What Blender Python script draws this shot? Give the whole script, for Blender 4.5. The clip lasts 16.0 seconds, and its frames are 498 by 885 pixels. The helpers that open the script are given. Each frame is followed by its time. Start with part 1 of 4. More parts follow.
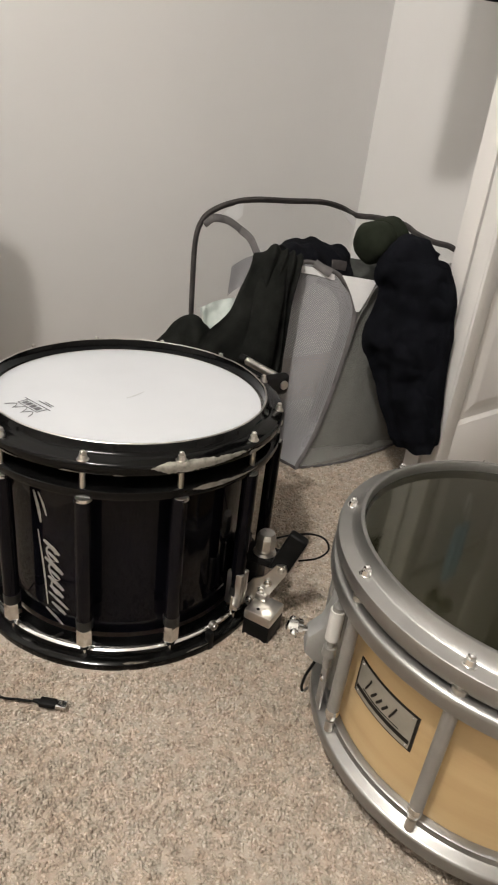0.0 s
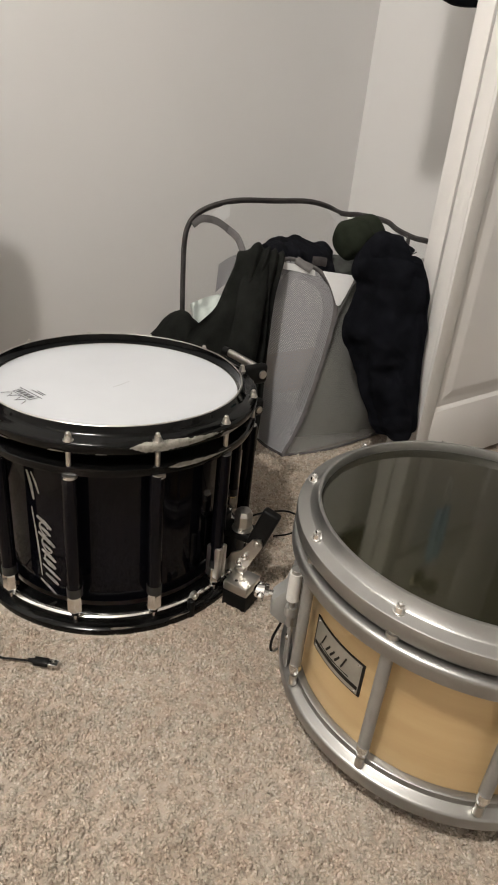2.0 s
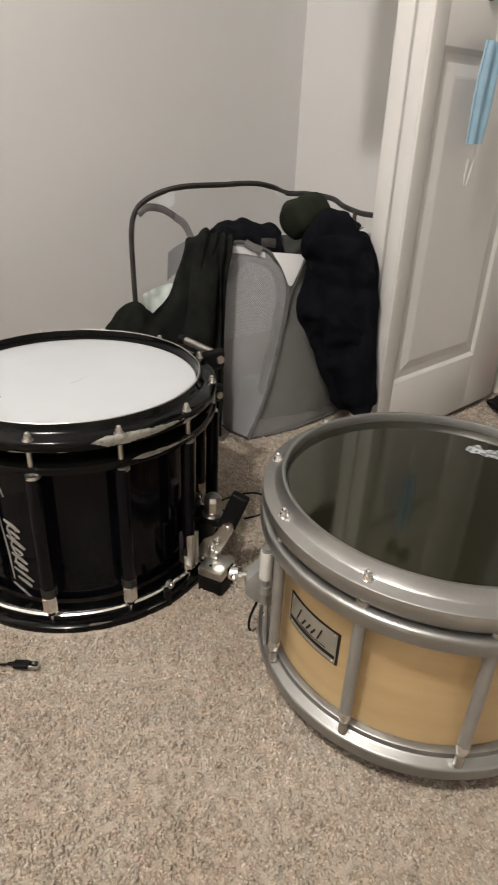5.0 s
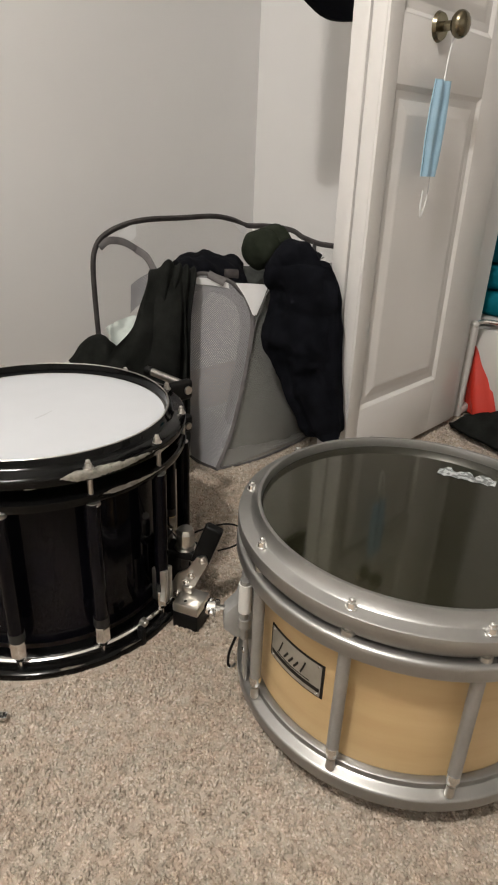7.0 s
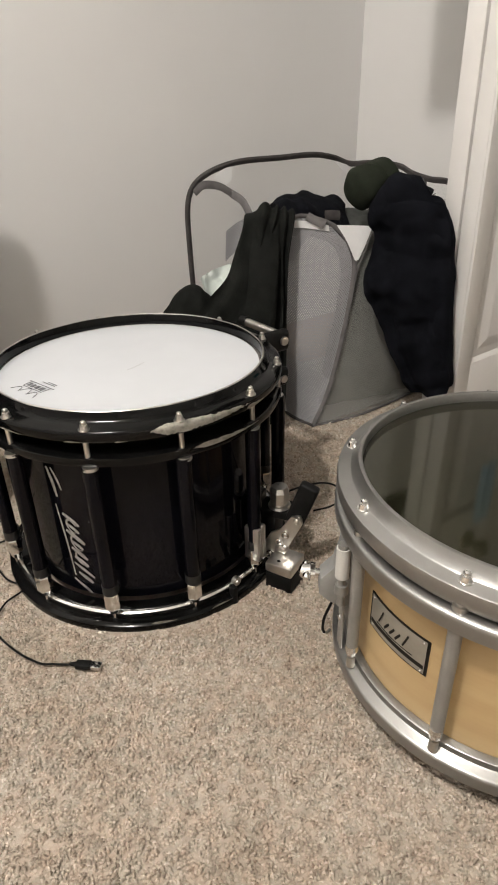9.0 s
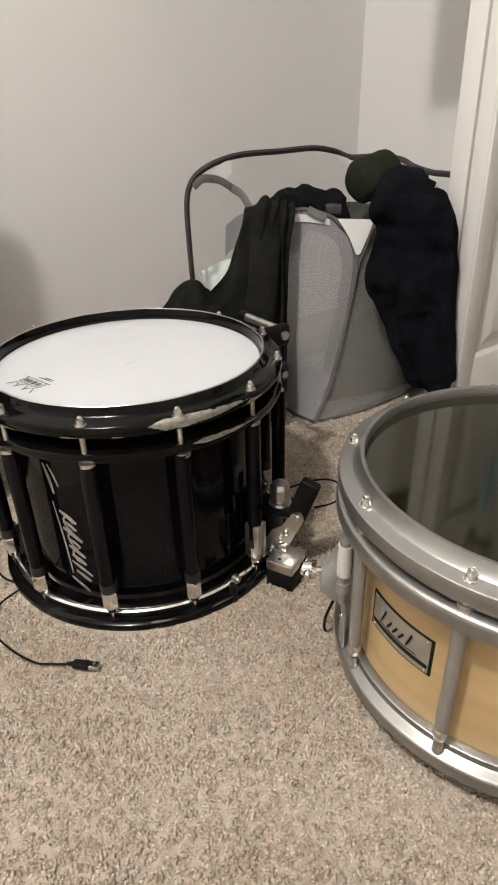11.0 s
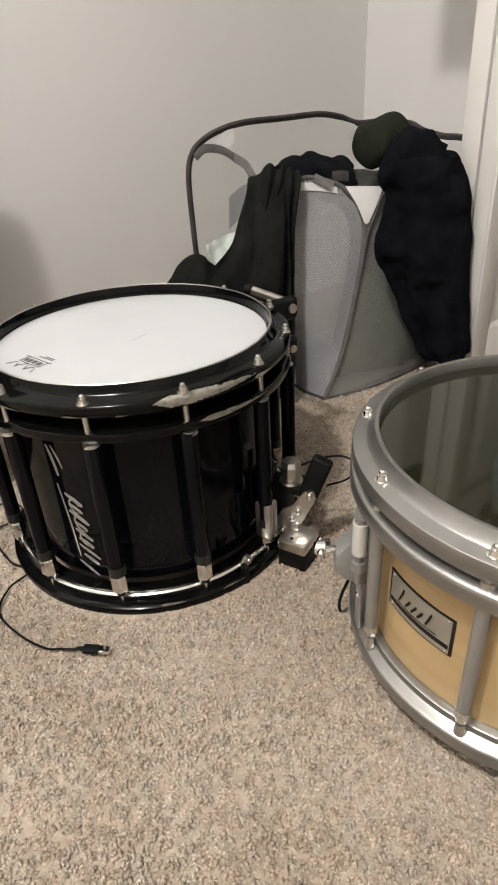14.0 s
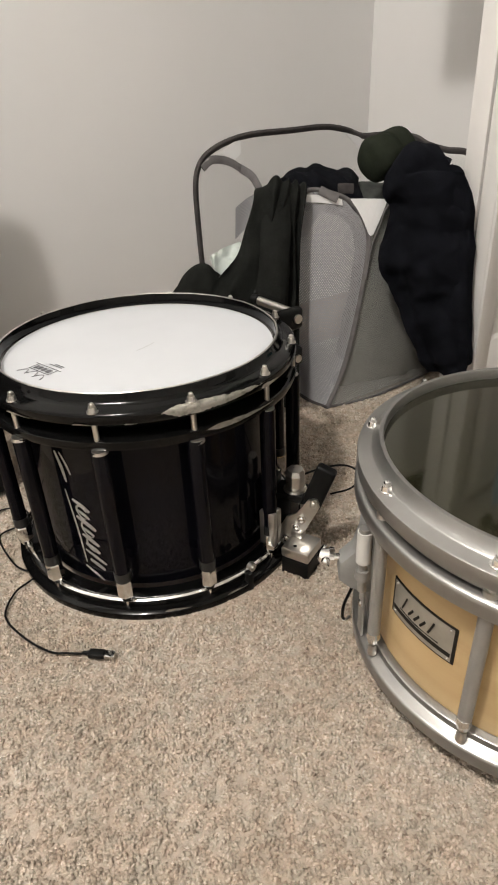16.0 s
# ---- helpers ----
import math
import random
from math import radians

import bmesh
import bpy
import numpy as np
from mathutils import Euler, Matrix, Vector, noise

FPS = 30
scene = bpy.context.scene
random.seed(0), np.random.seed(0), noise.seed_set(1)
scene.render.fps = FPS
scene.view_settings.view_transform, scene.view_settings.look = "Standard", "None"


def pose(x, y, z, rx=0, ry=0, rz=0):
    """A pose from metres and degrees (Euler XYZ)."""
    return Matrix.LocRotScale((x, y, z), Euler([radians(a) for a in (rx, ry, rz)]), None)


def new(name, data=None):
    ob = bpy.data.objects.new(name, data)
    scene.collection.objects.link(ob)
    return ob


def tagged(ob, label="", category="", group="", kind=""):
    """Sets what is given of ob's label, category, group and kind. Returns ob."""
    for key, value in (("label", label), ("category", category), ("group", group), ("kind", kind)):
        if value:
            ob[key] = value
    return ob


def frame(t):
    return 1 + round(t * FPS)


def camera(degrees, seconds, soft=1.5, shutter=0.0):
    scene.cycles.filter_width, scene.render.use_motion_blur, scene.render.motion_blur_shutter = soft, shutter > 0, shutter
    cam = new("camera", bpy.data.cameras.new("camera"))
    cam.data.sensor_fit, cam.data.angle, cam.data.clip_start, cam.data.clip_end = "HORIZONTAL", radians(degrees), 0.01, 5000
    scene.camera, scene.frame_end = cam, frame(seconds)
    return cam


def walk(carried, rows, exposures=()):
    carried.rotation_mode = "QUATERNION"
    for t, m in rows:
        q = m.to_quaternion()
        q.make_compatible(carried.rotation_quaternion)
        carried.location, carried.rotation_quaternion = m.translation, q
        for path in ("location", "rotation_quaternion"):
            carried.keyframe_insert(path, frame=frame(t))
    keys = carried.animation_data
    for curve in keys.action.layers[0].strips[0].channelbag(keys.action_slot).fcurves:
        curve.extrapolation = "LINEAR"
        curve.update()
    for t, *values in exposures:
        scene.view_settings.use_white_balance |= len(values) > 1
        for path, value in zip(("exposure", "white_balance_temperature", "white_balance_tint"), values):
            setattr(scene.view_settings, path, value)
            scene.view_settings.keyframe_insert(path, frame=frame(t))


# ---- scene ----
cam = camera(44.58, 16.0, 1.9, 0.9)
PATH = [
    (0, pose(0.0034, 0.0798, 0.6133, 63.458, -6.271, -36.628)),
    (0.5, pose(0.0076, 0.0578, 0.6154, 63.495, -5.491, -37.037)),
    (1, pose(0.0031, 0.0118, 0.6295, 62.665, -5.746, -35.712)),
    (1.5, pose(0.0000, -0.0000, 0.6343, 62.578, -5.729, -35.708)),
    (2, pose(0.0020, -0.0057, 0.6314, 63.150, -5.262, -35.821)),
    (2.5, pose(0.0006, -0.0075, 0.6335, 63.316, -4.988, -35.964)),
    (3, pose(0.0016, -0.0054, 0.6325, 63.560, -4.298, -37.275)),
    (3.5, pose(0.0047, -0.0047, 0.6291, 63.511, -3.744, -37.330)),
    (4, pose(0.0117, -0.0095, 0.6232, 63.245, -3.560, -37.592)),
    (4.5, pose(0.0096, -0.0180, 0.6271, 62.205, -2.417, -39.823)),
    (5, pose(0.0053, -0.0170, 0.6313, 62.213, -2.299, -40.576)),
    (5.2, pose(0.0058, -0.0187, 0.6281, 62.306, -2.359, -41.527)),
    (7.3, pose(0.0021, 0.0051, 0.6244, 65.570, -2.380, -44.759)),
    (7.5, pose(0.0044, 0.0111, 0.6175, 65.770, -2.954, -44.271)),
    (8, pose(0.0230, 0.0286, 0.6009, 63.302, -0.678, -38.985)),
    (8.5, pose(0.0268, 0.0317, 0.6009, 61.187, 1.117, -36.299)),
    (9, pose(0.0303, 0.0323, 0.5983, 61.159, 1.197, -36.213)),
    (11.5, pose(0.0430, 0.0425, 0.5816, 60.847, 1.498, -36.113)),
    (12, pose(0.0502, 0.0465, 0.5728, 59.947, 2.224, -36.097)),
    (12.5, pose(0.0488, 0.0516, 0.5735, 59.359, 2.727, -36.076)),
    (13, pose(0.0493, 0.0529, 0.5714, 59.237, 2.769, -36.116)),
    (13.5, pose(0.0476, 0.0536, 0.5737, 59.226, 2.801, -36.083)),
    (14, pose(0.0484, 0.0557, 0.5723, 59.226, 2.800, -36.022)),
    (14.5, pose(0.0431, 0.0569, 0.5774, 59.234, 2.857, -35.832)),
    (15, pose(0.0417, 0.0590, 0.5795, 59.196, 2.917, -35.731)),
    (15.5, pose(0.0387, 0.0578, 0.5812, 59.491, 2.603, -35.656)),
    (16, pose(0.0382, 0.0533, 0.5810, 59.803, 2.250, -35.727)),
]
walk(cam, PATH, [(0, -0.04), (1.5, -0.12), (5.0, -0.15), (7.5, -0.14), (9.0, 0.0), (16.0, 0.05)])

# ---- light ----
world = bpy.data.worlds.new("room_dark")
scene.world = world
world.use_nodes = True
world.node_tree.nodes["Background"].inputs["Color"].default_value = (0.9, 0.85, 0.78, 1)
world.node_tree.nodes["Background"].inputs["Strength"].default_value = 0.006
bulb = bpy.data.lights.new("ceiling_bulb", "POINT")
bulb.energy, bulb.shadow_soft_size, bulb.color = 134, 0.07, (1.0, 0.955, 0.895)
new("ceiling_bulb", bulb).location = (-0.70, 0.18, 2.3)


# ---- materials ----
def material(name, color, rough=0.5, metal=0.0, spec=0.5, coat=0.0):
    m = bpy.data.materials.new(name)
    m.use_nodes = True
    b = m.node_tree.nodes["Principled BSDF"]
    b.inputs["Base Color"].default_value = (*color, 1)
    b.inputs["Roughness"].default_value = rough
    b.inputs["Metallic"].default_value = metal
    b.inputs["Specular IOR Level"].default_value = spec
    b.inputs["Coat Weight"].default_value = coat
    b.inputs["Coat Roughness"].default_value = 0.05
    return m


def node(m, kind, **values):
    n = m.node_tree.nodes.new(kind)
    for key, value in values.items():
        n.inputs[key.replace("_", " ")].default_value = value
    return n


def link(m, a, b):
    m.node_tree.links.new(a, b)


def bsdf(m):
    return m.node_tree.nodes["Principled BSDF"]


def coords(m, scale=(1, 1, 1)):
    tc = m.node_tree.nodes.new("ShaderNodeTexCoord")
    mp = m.node_tree.nodes.new("ShaderNodeMapping")
    mp.inputs["Scale"].default_value = scale
    link(m, tc.outputs["Object"], mp.inputs["Vector"])
    return mp.outputs["Vector"]


def noise_tex(m, vec, scale, detail=4.0, rough=0.55):
    n = node(m, "ShaderNodeTexNoise", Scale=scale, Detail=detail, Roughness=rough)
    link(m, vec, n.inputs["Vector"])
    return n.outputs["Fac"]


def ramp(m, fac, stops):
    r = m.node_tree.nodes.new("ShaderNodeValToRGB")
    e = r.color_ramp.elements
    e[0].position, e[0].color = stops[0][0], (*stops[0][1], 1)
    e[1].position, e[1].color = stops[-1][0], (*stops[-1][1], 1)
    for p, c in stops[1:-1]:
        e.new(p).color = (*c, 1)
    link(m, fac, r.inputs["Fac"])
    return r.outputs["Color"]


def bump(m, fac, strength, distance):
    b = node(m, "ShaderNodeBump", Strength=strength, Distance=distance)
    link(m, fac, b.inputs["Height"])
    old = bsdf(m).inputs["Normal"].links
    if old:
        link(m, old[0].from_socket, b.inputs["Normal"])
    link(m, b.outputs["Normal"], bsdf(m).inputs["Normal"])


def varied(name, stops, scale, rough=0.5, metal=0.0, grain=60, grain_strength=0.1, grain_depth=0.002, stretch=(1, 1, 1),
           rough_range=None, coat=0.0, spec=0.5):
    """Colour that drifts by noise, fine relief, and uneven gloss."""
    m = material(name, stops[0][1], rough, metal, spec, coat)
    v = coords(m, stretch)
    link(m, ramp(m, noise_tex(m, v, scale), stops), bsdf(m).inputs["Base Color"])
    bump(m, noise_tex(m, v, grain, 3.0), grain_strength, grain_depth)
    if rough_range:
        r = node(m, "ShaderNodeMapRange", To_Min=rough_range[0], To_Max=rough_range[1])
        link(m, noise_tex(m, v, scale * 3.1, 5.0), r.inputs["Value"])
        link(m, r.outputs["Result"], bsdf(m).inputs["Roughness"])
    return m


WALL = varied("painted_drywall", [(0.3, (0.655, 0.647, 0.635)), (0.7, (0.695, 0.687, 0.675))], 1.5, 0.75, grain=220, grain_strength=0.08)
CEILING = varied("ceiling_paint", [(0.3, (0.76, 0.75, 0.73)), (0.7, (0.8, 0.79, 0.77))], 2, 0.9, grain=90, grain_strength=0.3)
DOOR = varied("white_door_paint", [(0.3, (0.68, 0.665, 0.645)), (0.7, (0.73, 0.715, 0.695))], 2.5, 0.4, grain=70, grain_strength=0.05,
              grain_depth=0.001, stretch=(1, 1, 0.1), rough_range=(0.32, 0.5))
BLACK = varied("black_lacquer", [(0.35, (0.002, 0.002, 0.0033)), (0.75, (0.004, 0.004, 0.0063))], 9, 0.12, grain=14, grain_strength=0.0,
               grain_depth=0.002, rough_range=(0.04, 0.09), spec=0.16)
BLACK_HOOP = varied("black_hoop_paint", [(0.4, (0.002, 0.002, 0.002)), (0.8, (0.005, 0.005, 0.005))], 25, 0.2, grain=60,
                    grain_strength=0.05, rough_range=(0.06, 0.13), spec=0.18)
BARE = varied("bare_scratched_metal", [(0.3, (0.19, 0.178, 0.155)), (0.5, (0.30, 0.285, 0.25)), (0.75, (0.09, 0.084, 0.074))], 90, 0.45, 0.3, grain=130,
              grain_strength=0.5)
CHROME = varied("chrome", [(0.3, (0.78, 0.77, 0.75)), (0.7, (0.86, 0.85, 0.83))], 30, 0.14, 1.0, grain=40, grain_strength=0.02,
                rough_range=(0.07, 0.2))
NICKEL = varied("dull_nickel", [(0.3, (0.52, 0.50, 0.47)), (0.7, (0.66, 0.64, 0.60))], 40, 0.3, 1.0, grain=80, grain_strength=0.08,
                rough_range=(0.22, 0.42))
ALU = varied("brushed_grey_hoop", [(0.3, (0.30, 0.296, 0.285)), (0.7, (0.355, 0.35, 0.338))], 18, 0.38, 0.9, grain=140, grain_strength=0.035,
             grain_depth=0.0008, rough_range=(0.31, 0.43))
GREY_LUG = varied("grey_lug_paint", [(0.3, (0.26, 0.255, 0.24)), (0.7, (0.34, 0.33, 0.315))], 20, 0.38, 0.5, grain=90, grain_strength=0.06)
DARK_LUG = varied("dark_lug_collar", [(0.3, (0.02, 0.02, 0.02)), (0.7, (0.045, 0.044, 0.042))], 20, 0.35, 0.4, grain=90, grain_strength=0.06)
BRACKET = varied("cast_grey_bracket", [(0.3, (0.27, 0.27, 0.26)), (0.7, (0.36, 0.36, 0.35))], 25, 0.5, 0.4, grain=90, grain_strength=0.15)
HEAD_WHITE = varied("coated_white_head", [(0.3, (0.515, 0.532, 0.556)), (0.7, (0.55, 0.567, 0.592))], 7, 0.5, grain=500, grain_strength=0.08,
                    grain_depth=0.0006, rough_range=(0.42, 0.62))
HEAD_DARK = varied("smoky_dark_head", [(0.3, (0.008, 0.0076, 0.0040)), (0.7, (0.0135, 0.0128, 0.0070))], 6, 0.2, grain=300, grain_strength=0.03,
                   grain_depth=0.0004, rough_range=(0.04, 0.085), spec=0.62)
INK = material("logo_ink", (0.12, 0.12, 0.13), 0.6)
SMUDGE = material("stick_mark", (0.465, 0.475, 0.49), 0.7)
PALE_INK = varied("pale_grey_print", [(0.45, (0.10, 0.11, 0.11)), (0.55, (0.42, 0.44, 0.45))], 160, 0.5, grain_strength=0.0)
BADGE = varied("badge_face", [(0.3, (0.33, 0.315, 0.27)), (0.7, (0.42, 0.40, 0.35))], 40, 0.35, 0.6, grain=60, grain_strength=0.05)
BADGE_DARK = material("badge_border", (0.012, 0.010, 0.008), 0.6, spec=0.2)
SCRIPT = varied("worn_silver_print", [(0.3, (0.30, 0.29, 0.27)), (0.7, (0.48, 0.465, 0.44))], 150, 0.4, 0.5, grain=200, grain_strength=0.2)
RUBBER = varied("black_rubber", [(0.3, (0.003, 0.003, 0.003)), (0.7, (0.007, 0.007, 0.007))], 30, 0.45, grain=150, grain_strength=0.1, spec=0.14)
WIRE_TRIM = varied("dark_wire_binding", [(0.3, (0.022, 0.018, 0.018)), (0.7, (0.05, 0.043, 0.042))], 40, 0.8, grain=400, grain_strength=0.3)
MESH_TRIM = varied("grey_binding_tape", [(0.3, (0.075, 0.07, 0.07)), (0.7, (0.13, 0.12, 0.12))], 40, 0.8, grain=400, grain_strength=0.3)
WHITE_CLOTH = varied("white_nylon", [(0.3, (0.62, 0.62, 0.62)), (0.7, (0.75, 0.75, 0.75))], 12, 0.7, grain=200, grain_strength=0.2)

PALE_LINING = varied("pale_grey_nylon", [(0.3, (0.36, 0.355, 0.365)), (0.7, (0.45, 0.445, 0.455))], 12, 0.7, grain=200, grain_strength=0.2)


def maple():
    m = material("clear_maple_shell", (0.66, 0.43, 0.20), 0.3, coat=0.35)
    v = coords(m, (1, 1, 9))
    link(m, ramp(m, noise_tex(m, v, 5, 5.0), [(0.25, (0.425, 0.290, 0.138)), (0.5, (0.485, 0.342, 0.170)), (0.8, (0.535, 0.388, 0.200))]),
         bsdf(m).inputs["Base Color"])
    bump(m, noise_tex(m, v, 40, 4.0), 0.04, 0.001)
    return m


def fabric(name, dark, light, scale=25, weave=500, strength=0.5):
    m = material(name, dark, 0.95, spec=0.06)
    v = coords(m)
    link(m, ramp(m, noise_tex(m, v, scale, 6.0), [(0.3, dark), (0.75, light)]), bsdf(m).inputs["Base Color"])
    bump(m, noise_tex(m, v, weave, 2.0), strength, 0.002)
    return m


def netting(name, color, hole, cover):
    """Woven mesh cloth: round holes let the light and the view through."""
    m = material(name, color, 0.7, spec=0.2)
    tree = m.node_tree
    uv = tree.nodes.new("ShaderNodeUVMap")
    mp = tree.nodes.new("ShaderNodeMapping")
    mp.inputs["Scale"].default_value = (1 / hole, 1 / hole, 1)
    mp.inputs["Rotation"].default_value = (0, 0, radians(45))
    link(m, uv.outputs["UV"], mp.inputs["Vector"])
    vor = tree.nodes.new("ShaderNodeTexVoronoi")
    vor.voronoi_dimensions = "2D"
    vor.inputs["Scale"].default_value = 1
    vor.inputs["Randomness"].default_value = 0.08
    link(m, mp.outputs["Vector"], vor.inputs["Vector"])
    less = tree.nodes.new("ShaderNodeMath")
    less.operation = "GREATER_THAN"
    less.inputs[1].default_value = cover
    link(m, vor.outputs["Distance"], less.inputs[0])
    clear = tree.nodes.new("ShaderNodeBsdfTransparent")
    mix = tree.nodes.new("ShaderNodeMixShader")
    link(m, less.outputs[0], mix.inputs["Fac"])
    link(m, clear.outputs[0], mix.inputs[1])
    link(m, bsdf(m).outputs[0], mix.inputs[2])
    link(m, mix.outputs[0], tree.nodes["Material Output"].inputs["Surface"])
    return m


MAPLE = maple()
NET = netting("grey_mesh_net", (0.27, 0.267, 0.278), 0.0044, 0.20)
NET_FINE = netting("fine_grey_net", (0.42, 0.42, 0.41), 0.0022, 0.56)
NET_DARK = netting("fine_dark_net", (0.27, 0.27, 0.255), 0.0022, 0.30)
BLACK_KNIT = fabric("black_cotton_fleece", (0.005, 0.0053, 0.0048), (0.0165, 0.0172, 0.0156))
NAVY_KNIT = fabric("navy_black_fleece", (0.0022, 0.0024, 0.0036), (0.0065, 0.007, 0.0098))
OLIVE = fabric("olive_cap_cloth", (0.010, 0.012, 0.008), (0.024, 0.028, 0.020), weave=700)
MINT = fabric("pale_mint_cloth", (0.42, 0.47, 0.44), (0.58, 0.62, 0.59))
LINEN = fabric("off_white_cloth", (0.5, 0.5, 0.49), (0.66, 0.66, 0.65))
TEAL = fabric("teal_cloth", (0.0, 0.10, 0.13), (0.01, 0.18, 0.23))
RED = material("red_plastic", (0.50, 0.03, 0.015), 0.4)
BLUE_MASK = varied("blue_nonwoven", [(0.3, (0.28, 0.46, 0.60)), (0.7, (0.36, 0.54, 0.68))], 30, 0.8, grain=300, grain_strength=0.2)
WHITE_PLASTIC = varied("white_plastic", [(0.3, (0.52, 0.51, 0.485)), (0.7, (0.60, 0.59, 0.56))], 6, 0.4, grain_strength=0.03)


def carpet_material(name, per_tuft):
    m = material(name, (0.4, 0.33, 0.26), 0.95, spec=0.1)
    tree = m.node_tree
    v = coords(m)
    stops = [(0.03, (0.34, 0.283, 0.229)), (0.14, (0.458, 0.393, 0.327)), (0.7, (0.525, 0.458, 0.389)), (0.97, (0.62, 0.551, 0.478))]
    # bare backing is darkened to stand in for the pile's self-shadowing
    if not per_tuft:
        stops = [(p, tuple(0.86 * x for x in c)) for p, c in stops]
    if per_tuft:
        g = tree.nodes.new("ShaderNodeNewGeometry")
        fine = g.outputs["Random Per Island"]
    else:
        fine = noise_tex(m, v, 260, 3.0)
    tone = ramp(m, fine, stops)
    broad = ramp(m, noise_tex(m, v, 6, 6.0), [(0.32, (0.82, 0.79, 0.76)), (0.6, (1.0, 1.0, 1.0))])
    # clump puts the tufts' uneven shading into the colour
    clump = ramp(m, noise_tex(m, v, 85, 2.0, 0.7), [(0.34, (0.86, 0.853, 0.84)), (0.62, (1.07, 1.07, 1.065))])
    mix = tree.nodes.new("ShaderNodeMixRGB")
    mix.blend_type = "MULTIPLY"
    mix.inputs["Fac"].default_value = 1
    warm = ramp(m, noise_tex(m, v, 55, 5.0), [(0.35, (1.035, 0.985, 0.965)), (0.65, (0.975, 1.006, 1.02))])
    blend = tree.nodes.new("ShaderNodeMixRGB")
    blend.blend_type = "MULTIPLY"
    blend.inputs["Fac"].default_value = 1
    link(m, tone, blend.inputs[1])
    link(m, warm, blend.inputs[2])
    # worn holds the tone times clump's painted shading
    worn = tree.nodes.new("ShaderNodeMixRGB")
    worn.blend_type = "MULTIPLY"
    worn.inputs["Fac"].default_value = 1
    link(m, blend.outputs[0], worn.inputs[1])
    link(m, clump, worn.inputs[2])
    link(m, worn.outputs[0], mix.inputs[1])
    link(m, broad, mix.inputs[2])
    link(m, mix.outputs[0], bsdf(m).inputs["Base Color"])
    bump(m, noise_tex(m, v, 420, 3.0), 0.3, 0.004)
    if per_tuft:
        through_light = tree.nodes.new("ShaderNodeBsdfTranslucent")
        link(m, mix.outputs[0], through_light.inputs["Color"])
        both = tree.nodes.new("ShaderNodeMixShader")
        both.inputs["Fac"].default_value = 0.12
        link(m, bsdf(m).outputs[0], both.inputs[1])
        link(m, through_light.outputs[0], both.inputs[2])
        link(m, both.outputs[0], tree.nodes["Material Output"].inputs["Surface"])
    return m


CARPET = carpet_material("carpet_backing", False)
TUFT = carpet_material("carpet_yarn", True)


bsdf(HEAD_DARK).inputs["Specular Tint"].default_value = (0.86, 0.84, 0.66, 1)


# ---- mesh helpers ----
def finish(bm, smooth=True, angle=40):
    if smooth:
        for f in bm.faces:
            f.smooth = True
        for e in bm.edges:
            if len(e.link_faces) == 2 and e.calc_face_angle(0) > radians(angle):
                e.smooth = False
    return bm


def part(name, bm, mat, parent=None, label="", smooth=True):
    finish(bm, smooth)
    me = bpy.data.meshes.new(name)
    bm.to_mesh(me)
    bm.free()
    me.materials.append(mat)
    ob = new(name, me)
    if parent:
        ob.parent = parent
    if label:
        ob["label"] = label
    return ob


def shared(name, ob, m, parent):
    """Another object on the same mesh, under a parent."""
    o = new(name, ob.data)
    o.parent = parent
    o.matrix_basis = m
    if "label" in ob:
        o["label"] = ob["label"]
    return o


def empty(name, m, label, category, group="", kind=""):
    e = new(name)
    e.empty_display_size = 0.05
    e.matrix_basis = m
    return tagged(e, label, category, group, kind)


def box(x0, x1, y0, y1, z0, z1, bevel=0.0, segments=2, bm=None):
    bm = bm or bmesh.new()
    made = bmesh.ops.create_cube(bm, size=1, matrix=Matrix.Translation(((x0 + x1) / 2, (y0 + y1) / 2, (z0 + z1) / 2)) @ Matrix.Diagonal((x1 - x0, y1 - y0, z1 - z0, 1)))
    if bevel:
        edges = {e for v in made["verts"] for e in v.link_edges}
        bmesh.ops.bevel(bm, geom=list(edges), offset=bevel, segments=segments, affect="EDGES", profile=0.5)
    return bm


def rod(p, q, r0, r1=None, n=14, bm=None):
    bm = bm or bmesh.new()
    p, q = Vector(p), Vector(q)
    r1 = r0 if r1 is None else r1
    m = Matrix.Translation((p + q) / 2) @ (q - p).to_track_quat("Z", "Y").to_matrix().to_4x4()
    bmesh.ops.create_cone(bm, cap_ends=True, segments=n, radius1=r0, radius2=r1, depth=(q - p).length, matrix=m)
    return bm


def ball(c, r, bm=None, scale=(1, 1, 1)):
    bm = bm or bmesh.new()
    bmesh.ops.create_uvsphere(bm, u_segments=14, v_segments=8, radius=r, matrix=Matrix.Translation(c) @ Matrix.Diagonal((*scale, 1)))
    return bm


def lathe(profile, n=96, closed=True, bm=None, wobble=0.0):
    """Turns (radius, z) pairs round the z axis; closed joins the last pair to the first."""
    bm = bm or bmesh.new()
    rings = []
    for r, z in profile:
        ring = []
        for i in range(n):
            a = 2 * math.pi * i / n
            k = wobble * noise.noise((math.cos(a) * 9, math.sin(a) * 9, z * 60)) if wobble else 0
            ring.append(bm.verts.new(((r + k) * math.cos(a), (r + k) * math.sin(a), z + k)))
        rings.append(ring)
    pairs = list(zip(rings, rings[1:])) + ([(rings[-1], rings[0])] if closed else [])
    for a, b in pairs:
        for i in range(n):
            bm.faces.new((a[i], a[(i + 1) % n], b[(i + 1) % n], b[i]))
    bmesh.ops.recalc_face_normals(bm, faces=bm.faces)
    return bm


